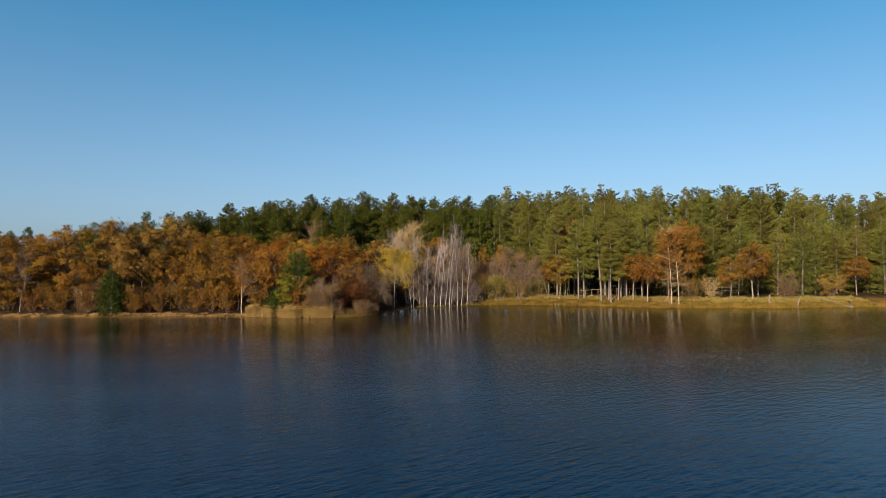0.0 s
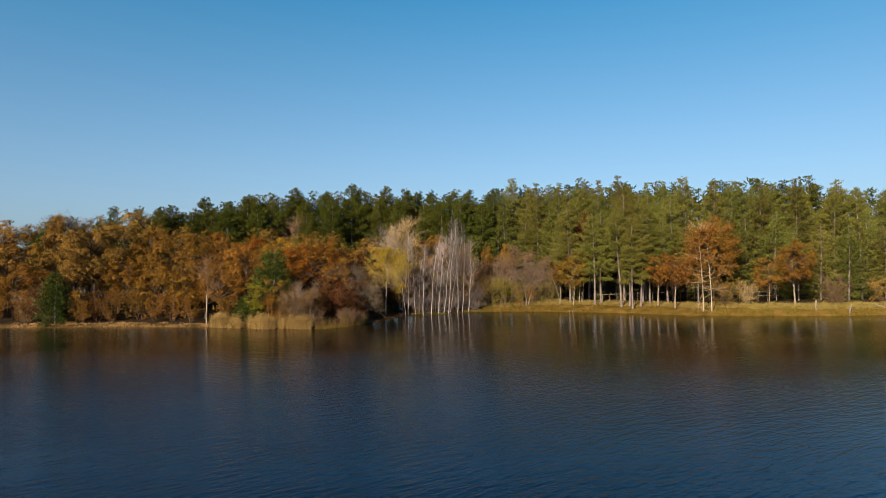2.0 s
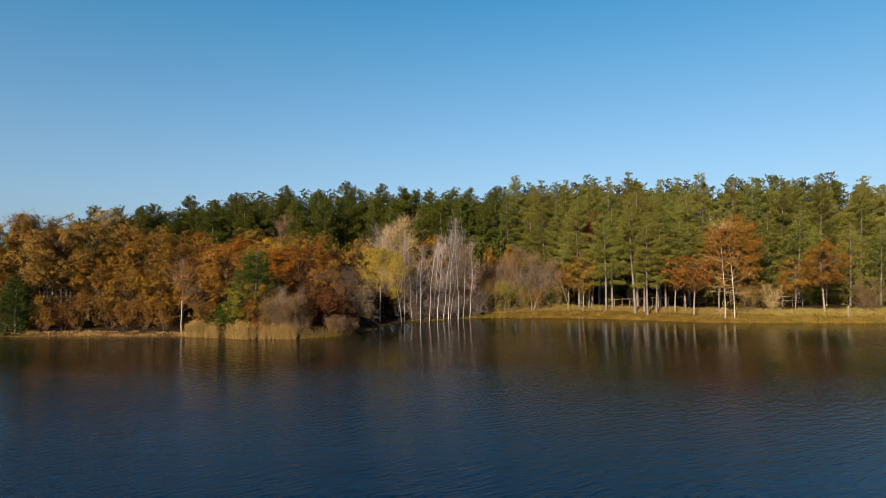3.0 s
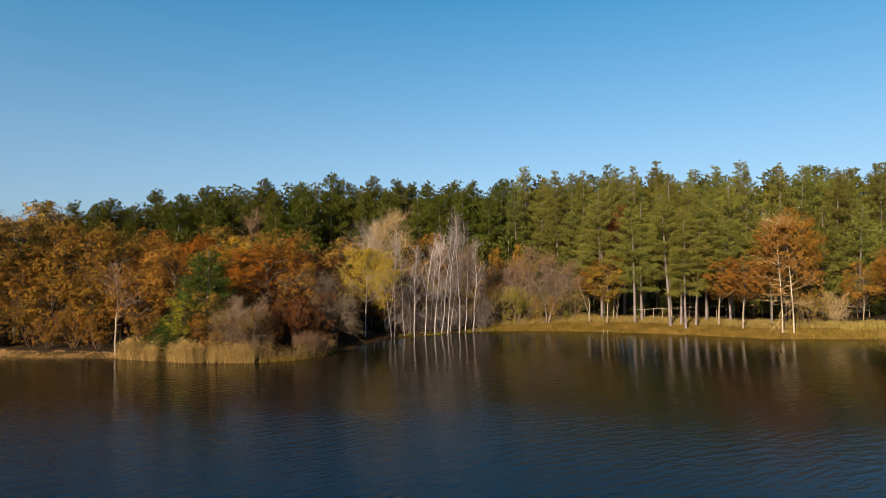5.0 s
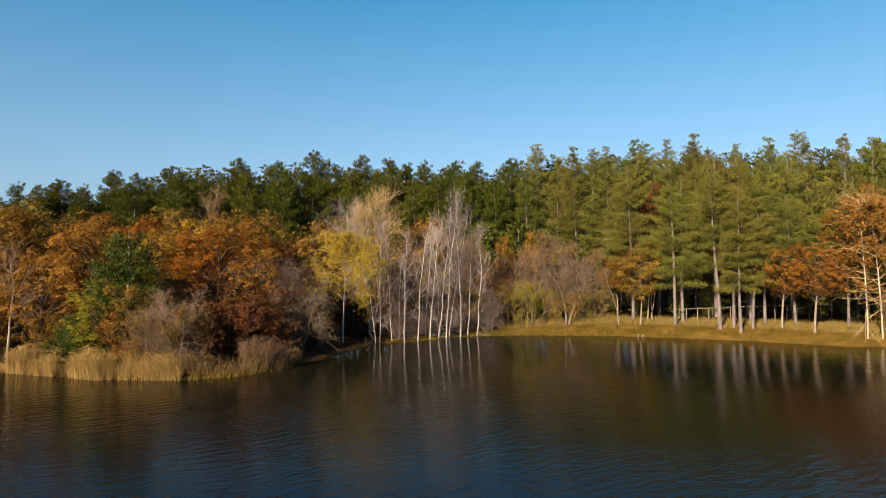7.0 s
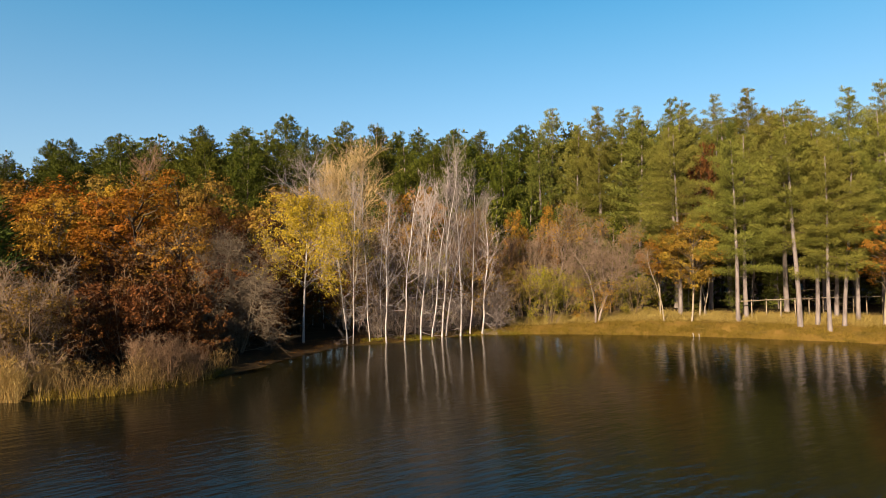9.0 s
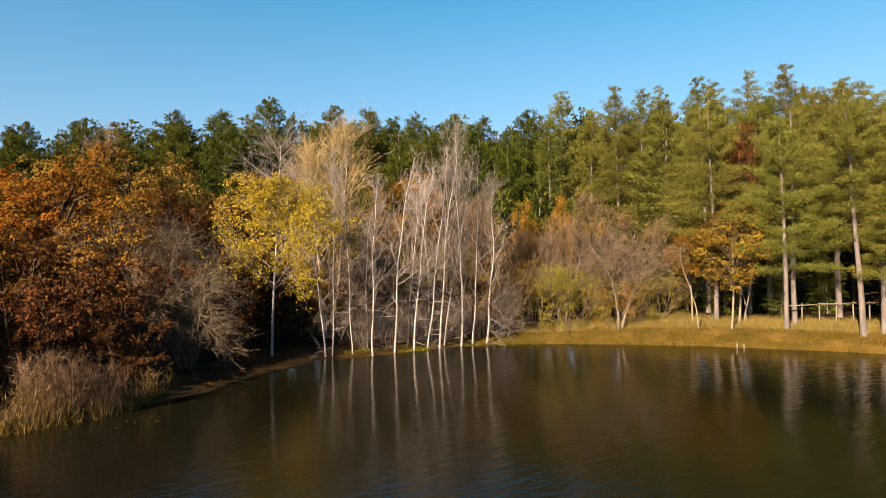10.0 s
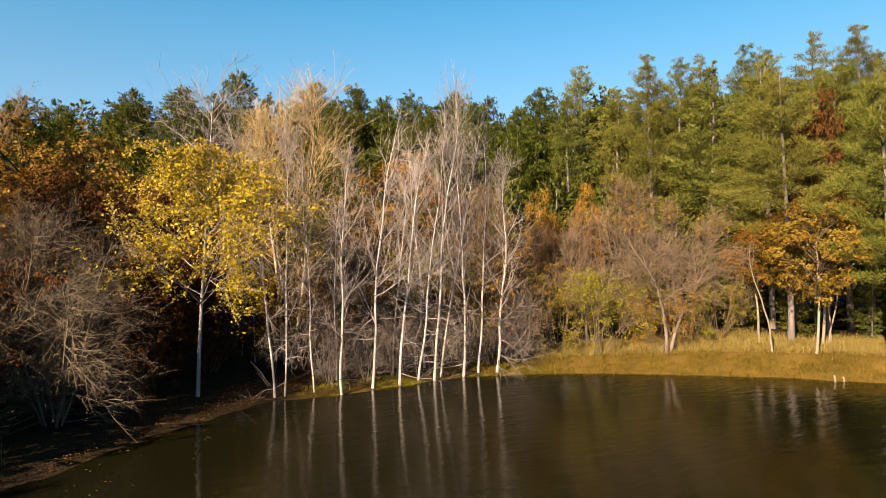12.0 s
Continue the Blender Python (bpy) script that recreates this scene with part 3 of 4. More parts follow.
# lighter needles from x 15 on paint in the sunlit forest edge
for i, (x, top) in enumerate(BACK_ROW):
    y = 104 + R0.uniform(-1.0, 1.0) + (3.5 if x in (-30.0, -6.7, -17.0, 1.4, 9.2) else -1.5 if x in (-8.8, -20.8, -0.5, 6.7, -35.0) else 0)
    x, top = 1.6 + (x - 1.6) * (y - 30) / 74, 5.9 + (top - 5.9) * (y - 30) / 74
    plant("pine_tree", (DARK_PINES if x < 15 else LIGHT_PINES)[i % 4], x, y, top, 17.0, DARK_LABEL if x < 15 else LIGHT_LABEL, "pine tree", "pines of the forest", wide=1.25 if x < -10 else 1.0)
for i, (x, y, top) in enumerate(MID_ROW):
    plant("pine_tree", HERO_PINES[i % 3] if x < 37 else LIGHT_PINES[i % 4], x, y, top, 17.0, LIGHT_LABEL, "pine tree", "pines of the forest")
# rows behind fill the gaps
for row, (y, step, h0, h1) in enumerate(((107.5, 2.3, 15.4, 16.8), (112, 2.9, 15.4, 17.2))):
    x = -58.0
    while x < 62:
        plant("pine_tree", BACK_PINES[R0.randrange(4)], x + R0.uniform(-0.8, 0.8), y + R0.uniform(-1.5, 1.5) - max(0, x - 20) * 0.25, R0.uniform(h0, h1) - min(4.5, max(0, (-22 - x) * 0.2)), 17.0, DARK_LABEL, "pine tree", "pines of the forest", wide=1.2)
        x += step * R0.uniform(0.8, 1.2)
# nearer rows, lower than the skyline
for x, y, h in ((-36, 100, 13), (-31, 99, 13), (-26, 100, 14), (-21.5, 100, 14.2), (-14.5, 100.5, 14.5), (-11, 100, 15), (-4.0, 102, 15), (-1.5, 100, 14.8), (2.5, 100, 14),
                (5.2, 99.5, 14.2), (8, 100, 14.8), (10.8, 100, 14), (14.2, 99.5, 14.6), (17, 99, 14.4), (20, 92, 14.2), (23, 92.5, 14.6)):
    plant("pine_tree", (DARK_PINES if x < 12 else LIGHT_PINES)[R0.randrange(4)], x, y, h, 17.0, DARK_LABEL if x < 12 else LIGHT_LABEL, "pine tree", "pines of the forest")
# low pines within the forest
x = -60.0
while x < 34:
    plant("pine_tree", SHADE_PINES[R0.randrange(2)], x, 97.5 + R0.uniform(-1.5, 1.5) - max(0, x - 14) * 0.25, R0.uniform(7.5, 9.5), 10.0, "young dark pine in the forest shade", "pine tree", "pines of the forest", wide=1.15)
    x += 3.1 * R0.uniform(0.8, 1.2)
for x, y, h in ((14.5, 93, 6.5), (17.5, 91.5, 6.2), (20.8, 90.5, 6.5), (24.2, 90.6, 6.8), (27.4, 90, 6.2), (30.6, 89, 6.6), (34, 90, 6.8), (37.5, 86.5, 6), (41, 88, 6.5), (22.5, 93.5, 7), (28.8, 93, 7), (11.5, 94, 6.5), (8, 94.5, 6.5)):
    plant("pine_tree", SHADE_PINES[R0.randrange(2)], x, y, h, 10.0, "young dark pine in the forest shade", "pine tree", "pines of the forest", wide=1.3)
for x, y, h in ((47, 91, 14.5), (53.5, 90.5, 14.6), (58, 91.5, 14.6), (62, 91, 14), (66, 91.5, 14.2), (71.5, 90, 14.2), (76, 90, 14), (60.5, 94, 15), (64.5, 94.5, 15), (68.5, 94, 15), (73.5, 93, 15), (79, 92, 15), (50, 93, 15), (55.8, 94, 15), (81, 86, 14), (85, 84, 14), (84, 89, 15), (88, 86, 14.5), (90, 82, 14), (94, 84, 14), (98, 82, 14), (103, 82, 14), (87, 92, 15.5), (93, 90, 15)):
    plant("pine_tree", LIGHT_PINES[R0.randrange(4)], x, y, h, 17.0, LIGHT_LABEL, "pine tree", "pines of the forest")
x = 36.0
while x < 112:
    plant("pine_tree", SHADE_PINES[R0.randrange(2)], x, 91.5 + R0.uniform(-1.2, 1.2) - max(0, x - 70) * 0.12, R0.uniform(7.5, 10), 10.0, "young dark pine in the forest shade", "pine tree", "pines of the forest", wide=1.2)
    if x > 60:
        plant("pine_tree", BACK_PINES[R0.randrange(4)], x + 1, 97.5 + R0.uniform(-1.5, 1.5) - max(0, x - 70) * 0.12, R0.uniform(13.6, 15), 17.0, DARK_LABEL, "pine tree", "pines of the forest", wide=1.2)
    x += 2.9 * R0.uniform(0.85, 1.15)
# far pines over the oaks
for x, y, h in ((-81, 128, 12.0), (-78.5, 130, 13.0), (-67, 130, 12.8), (-64, 131, 12.4), (-54, 122, 12.3), (-50, 118, 12.2), (-45.4, 108, 14.2), (-95, 140, 12), (-88, 138, 12), (-72, 134, 11.5), (-60, 128, 11.6), (-39, 108, 14.2)):
    plant("pine_tree", DARK_PINES[R0.randrange(4)], x, y, h, 17.0, "dark green pine rising behind the oaks", "pine tree", "pines of the forest")
# front pines with bare trunks above the meadow bank
for i, (x, y, h) in enumerate(((19.9, 84.9, 11.5), (22.8, 86.8, 12), (22.2, 82.2, 10.8), (23.2, 83.1, 11.2), (24.7, 80.2, 11.9), (25.7, 80.2, 10.4), (25.6, 79.0, 9.6),
                               (26.7, 79.4, 9.4), (28.1, 80.2, 10.2), (27.8, 81.6, 10.6), (29.9, 79.4, 9.5), (32.8, 77.9, 8.6), (26.6, 84.5, 13), (29.5, 85.0, 13), (32.3, 83.5, 12.6), (21.2, 88.5, 12.6), (24.8, 88, 13.2), (28, 88, 13.5))):
    plant("pine_tree", EDGE_PINES[i % 3], x, y, h, 11.0, "slender pine with a bare grey trunk on the grassy bank", "pine tree", "pines on the bank")
for i, (x, y, h) in enumerate(((36.5, 82, 10.5), (39.5, 83, 11), (42, 84.5, 10.5), (48.3, 79.5, 9.0), (51.4, 79, 8.8), (54.5, 81, 9.6), (57, 83.5, 10.4), (61, 82, 9.6), (65, 81, 10.4), (70, 79, 10.6), (75, 78, 11.4), (57.5, 81, 8.6), (60, 84.5, 10), (63.2, 79.5, 9), (66.5, 84, 10.5), (68, 78, 9.4), (72, 82, 10.8), (45.5, 84, 10.6), (34.8, 85, 11.6), (46.5, 81.5, 8.2), (21.2, 86.6, 3.6), (24.0, 85.6, 3.2), (27.2, 86.4, 4.0), (30.8, 85.8, 3.8), (34.0, 84.6, 4.2), (18.4, 88.4, 4.2), (80, 79, 10), (85, 79, 9.6), (91, 80, 10), (78, 83, 10.5))):
    plant("pine_tree", LOW_PINES[i % 2], x, y, h, 10.0, "bushy light green pine with branches to the ground", "pine tree", "pines of the forest")

# ---- oaks ----
OAKS = [oak_parts(50 + i, 9.0, s, lo, bark=BARK_OAK, leaf=LEAF_BROWN) for i, (s, lo) in enumerate(((3.2, 0.08), (3.5, 0.12), (2.9, 0.05), (3.2, 0.28)))]
FAR_OAKS = [oak_parts(55 + i, 9.0, s, lo, leaves=11000, size=0.132, bark=BARK_OAK, leaf=LEAF_BROWN) for i, (s, lo) in enumerate(((3.2, 0.08), (3.4, 0.12)))]
TALL_OAK = oak_parts(58, 9.0, 3.0, 0.25, leaves=30000, size=0.078, clumps=80, bark=BARK_OAK, leaf=LEAF_ORANGE)
SMALL_OAKS = [oak_parts(60 + i, 6.0, s, lo, leaves=9500, size=0.085, clumps=48, bark=BARK_OAK, leaf=LEAF_ORANGE, slim=0.6, flat=0.6, split=True) for i, (s, lo) in enumerate(((1.9, 0.30), (2.0, 0.10), (1.7, 0.24)))]


def oaks(rows, leaf, label, protos=OAKS, ph=9.0, wide=1.0, bark=None):
    for i, (x, y, h) in enumerate(rows):
        kinds = FAR_OAKS if protos is OAKS and y > 82.5 else protos
        plant("oak_tree", kinds[(i * 7 + int(abs(x))) % len(kinds)], x, y, h, ph, label, "oak tree", "autumn oaks", {"crown": leaf, "foliage": leaf, "trunk": bark or BARK_OAK}, wide=wide)


oaks(((-46.4, 76.5, 8.6), (-44.9, 79, 10.0), (-52, 79, 9.2), (-57, 81, 9.4), (-63, 83, 9.8), (-69, 86, 10), (-38.5, 82, 10.8), (-27.6, 78, 9.7), (-24.3, 76, 9.1), (-23.1, 78, 8.0), (-20.5, 80, 8.2), (-29, 74.5, 6.4), (-22.5, 73, 6.0)),
     LEAF_BROWN, "oak with dense russet brown autumn leaves")
oaks(((-50, 77.5, 9.6), (-55, 79.5, 9.8), (-48.2, 75.6, 6.0), (-60.5, 79, 7.5), (-37.5, 74, 5.6), (-47.5, 85, 9), (-55, 88, 9.5), (-39.5, 88, 9.5), (-33, 90, 10), (-25, 91, 9.8), (-12, 92, 9), (-6, 90, 8.2), (-20, 77, 7.2), (-64, 92, 9.5), (-72, 96, 10), (-80, 96, 10)),
     LEAF_BROWN, "oak with dense russet brown autumn leaves")
oaks(((-36.2, 78, 11.3), (-32.9, 76, 9.8), (-31.8, 79, 11.0), (-31.5, 83, 11.9), (-18.2, 90, 10.2), (-9.6, 85, 9.4), (-4.7, 85, 8.9), (-26, 84, 10), (-13, 86, 9.3), (-75, 88, 10)),
     LEAF_TAN, "oak with faded tan brown leaves")
oaks(((-42.0, 77, 10.3), (-16.6, 72.0, 7.6), (-18.5, 71.5, 6.2), (-22.3, 84, 8.8), (-40, 74.5, 6.0), (-25.6, 73.4, 5.6), (-20.8, 73.6, 6.2)), LEAF_ORANGE, "oak with golden orange autumn leaves")
oaks(((-18.3, 84, 8.9), (-10.0, 76.5, 8.2), (-12.0, 79, 7.8)), LEAF_RED, "oak with red orange autumn leaves")
oaks(((-10.6, 82, 9.3),), LEAF_OCHRE, "oak with a golden tan leafy crown")
oaks(((-8.2, 79, 6.4), (-8.6, 81.0, 7.2), (-12.6, 80.5, 7.4), (-6.8, 83.5, 7.2), (-10, 78.2, 5.6)), LEAF_RUST, "dark oak with dull rusty brown leaves")
oaks(((-15.3, 80, 7.9), (-15.1, 86, 9.0)), LEAF_GOLD, "oak with yellow gold autumn leaves")
oaks(((-13.9, 68.0, 4.2),), LEAF_LIME, "small oak with yellow green leaves", SMALL_OAKS[1:2], 6.0)
oaks(((-12.3, 68.2, 4.4),), LEAF_OCHRE, "small oak with ochre leaves before a young pine", SMALL_OAKS[1:2], 6.0)
oaks(((-7.8, 75, 6.4), (2.8, 88, 9.3), (2.3, 86.5, 6.6)), LEAF_ORANGE, "small oak with bright orange leaves", SMALL_OAKS, 6.0)
oaks(((19.8, 83.1, 6.4), (20.8, 84.2, 6.8)), LEAF_OCHRE, "slender oak with golden brown leaves on the bank", SMALL_OAKS[::2], 6.0, 0.95, BARK_LIGHT)
oaks(((22.0, 86.4, 11.3),), LEAF_RUST, "slim tall oak with dull rusty leaves between the pines", SMALL_OAKS[:1], 6.0, 0.36, BARK_LIGHT)
oaks(((18.9, 85.6, 5.6),), LEAF_BROWN, "slender oak with brown leaves under the pines", SMALL_OAKS[:1], 6.0, 0.9, BARK_LIGHT)
oaks(((10.3, 90.2, 7.9), (12.9, 90.6, 8.0)), LEAF_ORANGE, "slim oak with glowing orange leaves behind bare trees", SMALL_OAKS[2:], 6.0, 0.42)
oaks(((29.6, 76.8, 6.3), (28.4, 78.6, 6.1)), LEAF_BROWN, "oak with a dense brown orange crown on the bank", OAKS[3:], 9.0, 1.0, BARK_LIGHT)
oaks(((58.1, 78, 5.2), (60.2, 86, 6.3), (63.4, 83, 5.0)), LEAF_BROWN, "oak with brown orange leaves on the bank", SMALL_OAKS[::2], 6.0, 1.15, BARK_LIGHT)
oaks(((35.2, 79.2, 10.4), (34.0, 77.9, 8.6)), LEAF_ORANGE, "tall oak with glowing orange leaves on the bank", [TALL_OAK], 9.0, 0.9)
oaks(((42.9, 75.9, 7.5), (45.6, 79.5, 6.2)), LEAF_ORANGE, "oak with rusty orange leaves on the bank", [TALL_OAK], 9.0, 0.85, BARK_LIGHT)
oaks(((40.9, 77.6, 5.4),), LEAF_ORANGE, "small oak with orange leaves on the bank", SMALL_OAKS[1:2], 6.0, 1.0, BARK_LIGHT)

# ---- birches and bare trees ----
BIRCHES = [bare_parts(80 + i, 9.0, bark=BARK_WHITE, twigs=TWIG_PALE, lean=2.0, angle=a, prim=p + 4, sec=6, twig=5, thin=0.85, split=True, first=0.25, crook=0.11, dead=4, lift=0.13, r0=0.056) for i, (a, p) in enumerate(((46, 22), (40, 25), (52, 21), (37, 24)))]
YELLOW_BIRCH = bare_parts(90, 8.8, lean=0.5, crook=0.04, split=True, prim=52, sec=9, twig=6, angle=56, reach=0.34, lift=0.0, bark=BARK_WHITE, twigs=TWIG_PALE, leaf=LEAF_YELLOW, leaves=21000, leaf_low=0.2, leaf_high=0.84, leaf_size=0.074, first=0.27, thin=0.7)
POPLAR = bare_parts(91, 10.5, stems=3, lean=11, prim=58, sec=9, twig=8, angle=54, reach=0.36, lift=0.07, thin=0.92, bark=BARK_PALE, twigs=TWIG_TAN, first=0.36, r0=0.085, leaf=LEAF_OCHRE, leaves=2200, leaf_low=0.35, leaf_high=0.9, leaf_size=0.09)
DEAD_LARCH = bare_parts(92, 9.0, split=True, prim=46, sec=5, twig=3, lean=0.5, angle=80, reach=0.30, lift=0.0, bark=BARK_PALE, twigs=TWIG_TAN, first=0.22, leaf=LEAF_ORANGE, leaves=4200, leaf_low=0.36, leaf_high=1.0, leaf_size=0.13, crook=0.03)
BUSH = [bare_parts(100 + i, 4.5, stems=9, lean=l, prim=14, sec=7, twig=5, angle=50, reach=0.36, first=0.16, lift=0.05, bark=TWIG_GREY, twigs=TWIG_GREY, r0=0.024, sides=5, thin=0.85, crook=0.12) for i, l in enumerate((26, 34))]
SHRUB = bare_parts(104, 4.0, stems=8, lean=30, prim=6, sec=3, twig=2, angle=40, reach=0.45, first=0.1, bark=TWIG_BROWN, twigs=TWIG_BROWN, r0=0.025, sides=4, leaf=LEAF_RUST, leaves=6000, leaf_low=0.05, leaf_high=1.0, leaf_size=0.108)
SPARSE_SHRUB = bare_parts(105, 4.0, stems=8, lean=30, prim=7, sec=4, twig=3, angle=40, reach=0.45, first=0.1, bark=TWIG_WARM, twigs=TWIG_WARM, r0=0.02, sides=4, leaf=LEAF_LIME, leaves=5200, leaf_low=0.05, leaf_high=1.0, leaf_size=0.07)
DROOPING = bare_parts(118, 5.4, stems=7, lean=26, prim=26, sec=9, twig=7, angle=62, reach=0.36, first=0.06, lift=-0.05, bark=TWIG_DARK, twigs=TWIG_DARK, r0=0.032, sides=5, thin=0.75, crook=0.14)
SNAG = bare_parts(106, 6.5, prim=18, sec=6, twig=4, angle=60, reach=0.46, lift=0.10, first=0.34, lean=3, bark=BARK_PALE, twigs=TWIG_TAN, thin=1.3, r0=0.095, crook=0.14)

SAPLING = bare_parts(114, 4.5, prim=9, sec=3, twig=2, angle=46, reach=0.18, first=0.5, lean=1, bark=BARK_LIGHT, twigs=TWIG_WARM, r0=0.042, crook=0.13, split=True)
SHOOTS = bare_parts(112, 2.0, stems=26, lean=20, prim=7, sec=3, twig=3, angle=24, reach=0.34, first=0.25, lift=0.08, bark=TWIG_BROWN, twigs=TWIG_BROWN, r0=0.010, sides=4, thin=0.8, crook=0.10)
ROUND_TREE = [bare_parts(108 + i, 6.7, stems=2, lean=9, prim=48, sec=9, twig=6, angle=58, reach=0.36, first=0.24, lift=0.08, bark=TWIG_GREY, twigs=TWIG_GREY, r0=0.085, sides=6, thin=1.0, crook=0.16, leaf=LEAF_OCHRE, leaves=450, leaf_low=0.8, leaf_high=1.2, leaf_size=0.11) for i in range(2)]
BIRCH_LABEL = "leafless white-barked birch at the waterline"
for i, (x, y, h, tilt, wide) in enumerate(((-0.4, 78.6, 9.5, 0, 0.65), (-0.15, 78.75, 8.8, 1, 0.55), (0.7, 79.2, 8.2, 0, 0.6), (1.6, 79.1, 7.4, 1, 1.0), (2.5, 80.0, 8.8, 3, 0.9), (3.4, 80.5, 8.8, 3, 0.9), (4.0, 81.1, 9.9, 3, 0.7),
                                           (4.6, 81.5, 10.2, 2, 0.8), (4.85, 81.9, 9.8, 1, 0.7), (5.7, 82.2, 9.3, 2, 0.9), (6.3, 82.7, 9.0, 1, 0.8), (7.0, 82.75, 7.9, 5, 1.1), (1.2, 80.8, 6.5, 0, 0.8), (3.1, 82.3, 8, 2, 0.8), (4.3, 83.2, 8.6, 1, 0.8), (-2.4, 84.1, 6, 0, 0.7), (-3.3, 85.5, 6.5, 2, 0.7))):
    plant("birch_tree", BIRCHES[i % 4], x, y, h, 9.0, BIRCH_LABEL if y < 83 else "slim leafless birch among the undergrowth", "birch tree", "birches at the waterline", lean=tilt, wide=wide)
for i, (x, y, h) in enumerate(((1.0, 80.2, 2.2), (2.2, 80.9, 2.0), (3.2, 81.6, 2.3), (4.6, 82.6, 2.3), (5.8, 83.3, 2.1), (7.0, 84.0, 2.2), (8.2, 84.4, 2.6))):
    plant("bare_bush", BUSH[i % 2], x, y, h, 4.5, "low tangle of grey brown leafless branches among birches", "bush", "tangle among the birches", {"stemwork": TWIG_GREY, "branchwork": TWIG_GREY})
plant("birch_tree", YELLOW_BIRCH, -2.6, 78.1, 8.9, 8.8, "birch with yellow leaves and a white trunk", "birch tree")
plant("poplar_tree", POPLAR, -1.0, 83.7, 10.0, 10.5, "large pale tree with a dense leafless crown", "poplar tree")
for x, y, h in ((31.9, 74.9, 9.2), (32.75, 74.7, 9.0)):
    plant("larch_tree", DEAD_LARCH, x, y, h, 9.0, "half-bare larch with a pale straight trunk", "larch tree", "twin larches")
plant("bare_tree", BIRCHES[1], -14.6, 86.2, 11.4, 9.0, "tall slim leafless tree with fine brown twigs behind the oaks", "bare tree", swap={"trunk": TWIG_GREY, "branch": TWIG_BROWN})
for x, y, h in ((-6.2, 68.3, 1.5), (-5.5, 68.2, 1.5), (-4.8, 68.8, 1.2)):
    plant("bare_bush", SHOOTS, x, y, h, 2.0, "clump of upright dry brown shoots at the water", "bush", "shoots at the tip")
plant("bare_tree", SNAG, -19.4, 69.9, 6.0, 6.5, "bare pale tan tree standing at the water's edge", "bare tree", swap={"trunk": BARK_LIGHT, "branchwork": TWIG_WARM})
for x, y, h, tilt in ((18.3, 83.6, 4.6, -2), (21.1, 84.3, 4.4, 2), (21.3, 84.4, 4.0, -2), (15.9, 86.4, 3.6, 2)):
    plant("bare_tree", SAPLING, x, y, h, 4.5, "thin crooked pale sapling under the pines", "bare tree", "saplings under the pines", lean=tilt)
plant("bare_tree", SNAG, -46.6, 75.0, 6.6, 6.5, "gnarled bare tree with crooked limbs", "bare tree", swap={"trunk": TWIG_GREY, "branchwork": TWIG_GREY})

for i, (x, y, h, mat, label) in enumerate((
        (-9.6, 66.9, 4.0, TWIG_WARM, "brown leafless willow bush over the reeds"), (-10.5, 67.3, 3.8, TWIG_WARM, "brown leafless willow bush over the reeds"),         (0.8, 85, 5.6, TWIG_BROWN, "brown leafless tree behind the birches"), (3.2, 85, 5.5, TWIG_BROWN, "brown leafless tree behind the birches"), (46.8, 75.0, 3.2, TWIG_BROWN, "dark leafless bush on the bank"),
        (-38.0, 73.5, 3.4, TWIG_TAN, "tan leafless bush at the shore"), (38.0, 77, 2.6, TWIG_TAN, "dry tan bush on the bank"), (7.8, 85.2, 3.4, TWIG_GREY, "grey leafless bush on the bank"))):
    plant("bare_bush" if h < 4.6 else "bare_tree", BUSH[i % 2], x, y, h, 4.5, label, "bush" if h < 4.6 else "bare tree", swap={"stemwork": mat, "branchwork": mat}, wide=0.75 if h > 5.6 else 1.0)
for x, y, h, turned in ((-4.9, 74.8, 5.4, 40), (-6.9, 76, 5.3, 160)):
    plant("bare_tree", DROOPING, x, y, h, 5.4, "spreading grey leafless tree with drooping twigs", "bare tree", "grey trees of the cove", turn=turned)
for i, (x, y, h, mat, label) in enumerate(((8.8, 88.5, 7.3, TWIG_BROWN, "brown leafless tree behind the birches"), (10.3, 89.5, 7.1, TWIG_BROWN, "brown leafless tree behind the birches"), (11.9, 87.2, 6.8, TWIG_WARM, "brown almost leafless tree on the bank"),
                                          (14.4, 84.6, 6.3, TWIG_WARM, "brown almost leafless tree on the bank"), (5.5, 87, 6.8, TWIG_BROWN, "brown leafless tree behind the birches"), (16.0, 88.5, 6.6, TWIG_WARM, "brown almost leafless tree on the bank"))):
    plant("bare_tree", ROUND_TREE[i % 2], x, y, h, 6.7, label, "bare tree", "round bare trees", {"stemwork": TWIG_GREY, "branchwork": mat})
def shrubs(rows, leaf, label):
    for x, y, h in rows:
        plant("shrub", SPARSE_SHRUB if leaf in (LEAF_LIME, LEAF_GOLD, LEAF_TAN, LEAF_OCHRE) else SHRUB, x, y, h, 4.0, label, "shrub", "undergrowth shrubs", {"crown": leaf})


shrubs(((-12.9, 67.9, 3.0), (-25.2, 72.0, 2.4), (-32.2, 72.2, 2.2), (-41, 73.6, 2.6), (-50.5, 75.2, 2.8), (-17.6, 70.2, 2.6), (-23.5, 72.2, 2.8), (-43, 75, 3.0), (-33, 73, 3.2),), LEAF_ORANGE, "orange brown shrub in the undergrowth")
shrubs(((-11.9, 68.2, 2.7), (-12.2, 70.6, 4.0), (-14.5, 73.5, 4.2), (-27, 73, 3.2), (-21.5, 71.6, 2.6), (-29.4, 72.2, 2.6), (-37.8, 72.6, 2.4), (-45, 74.6, 2.6), (-48, 75.5, 3.4),), LEAF_BROWN, "brown leafy shrub in the undergrowth")
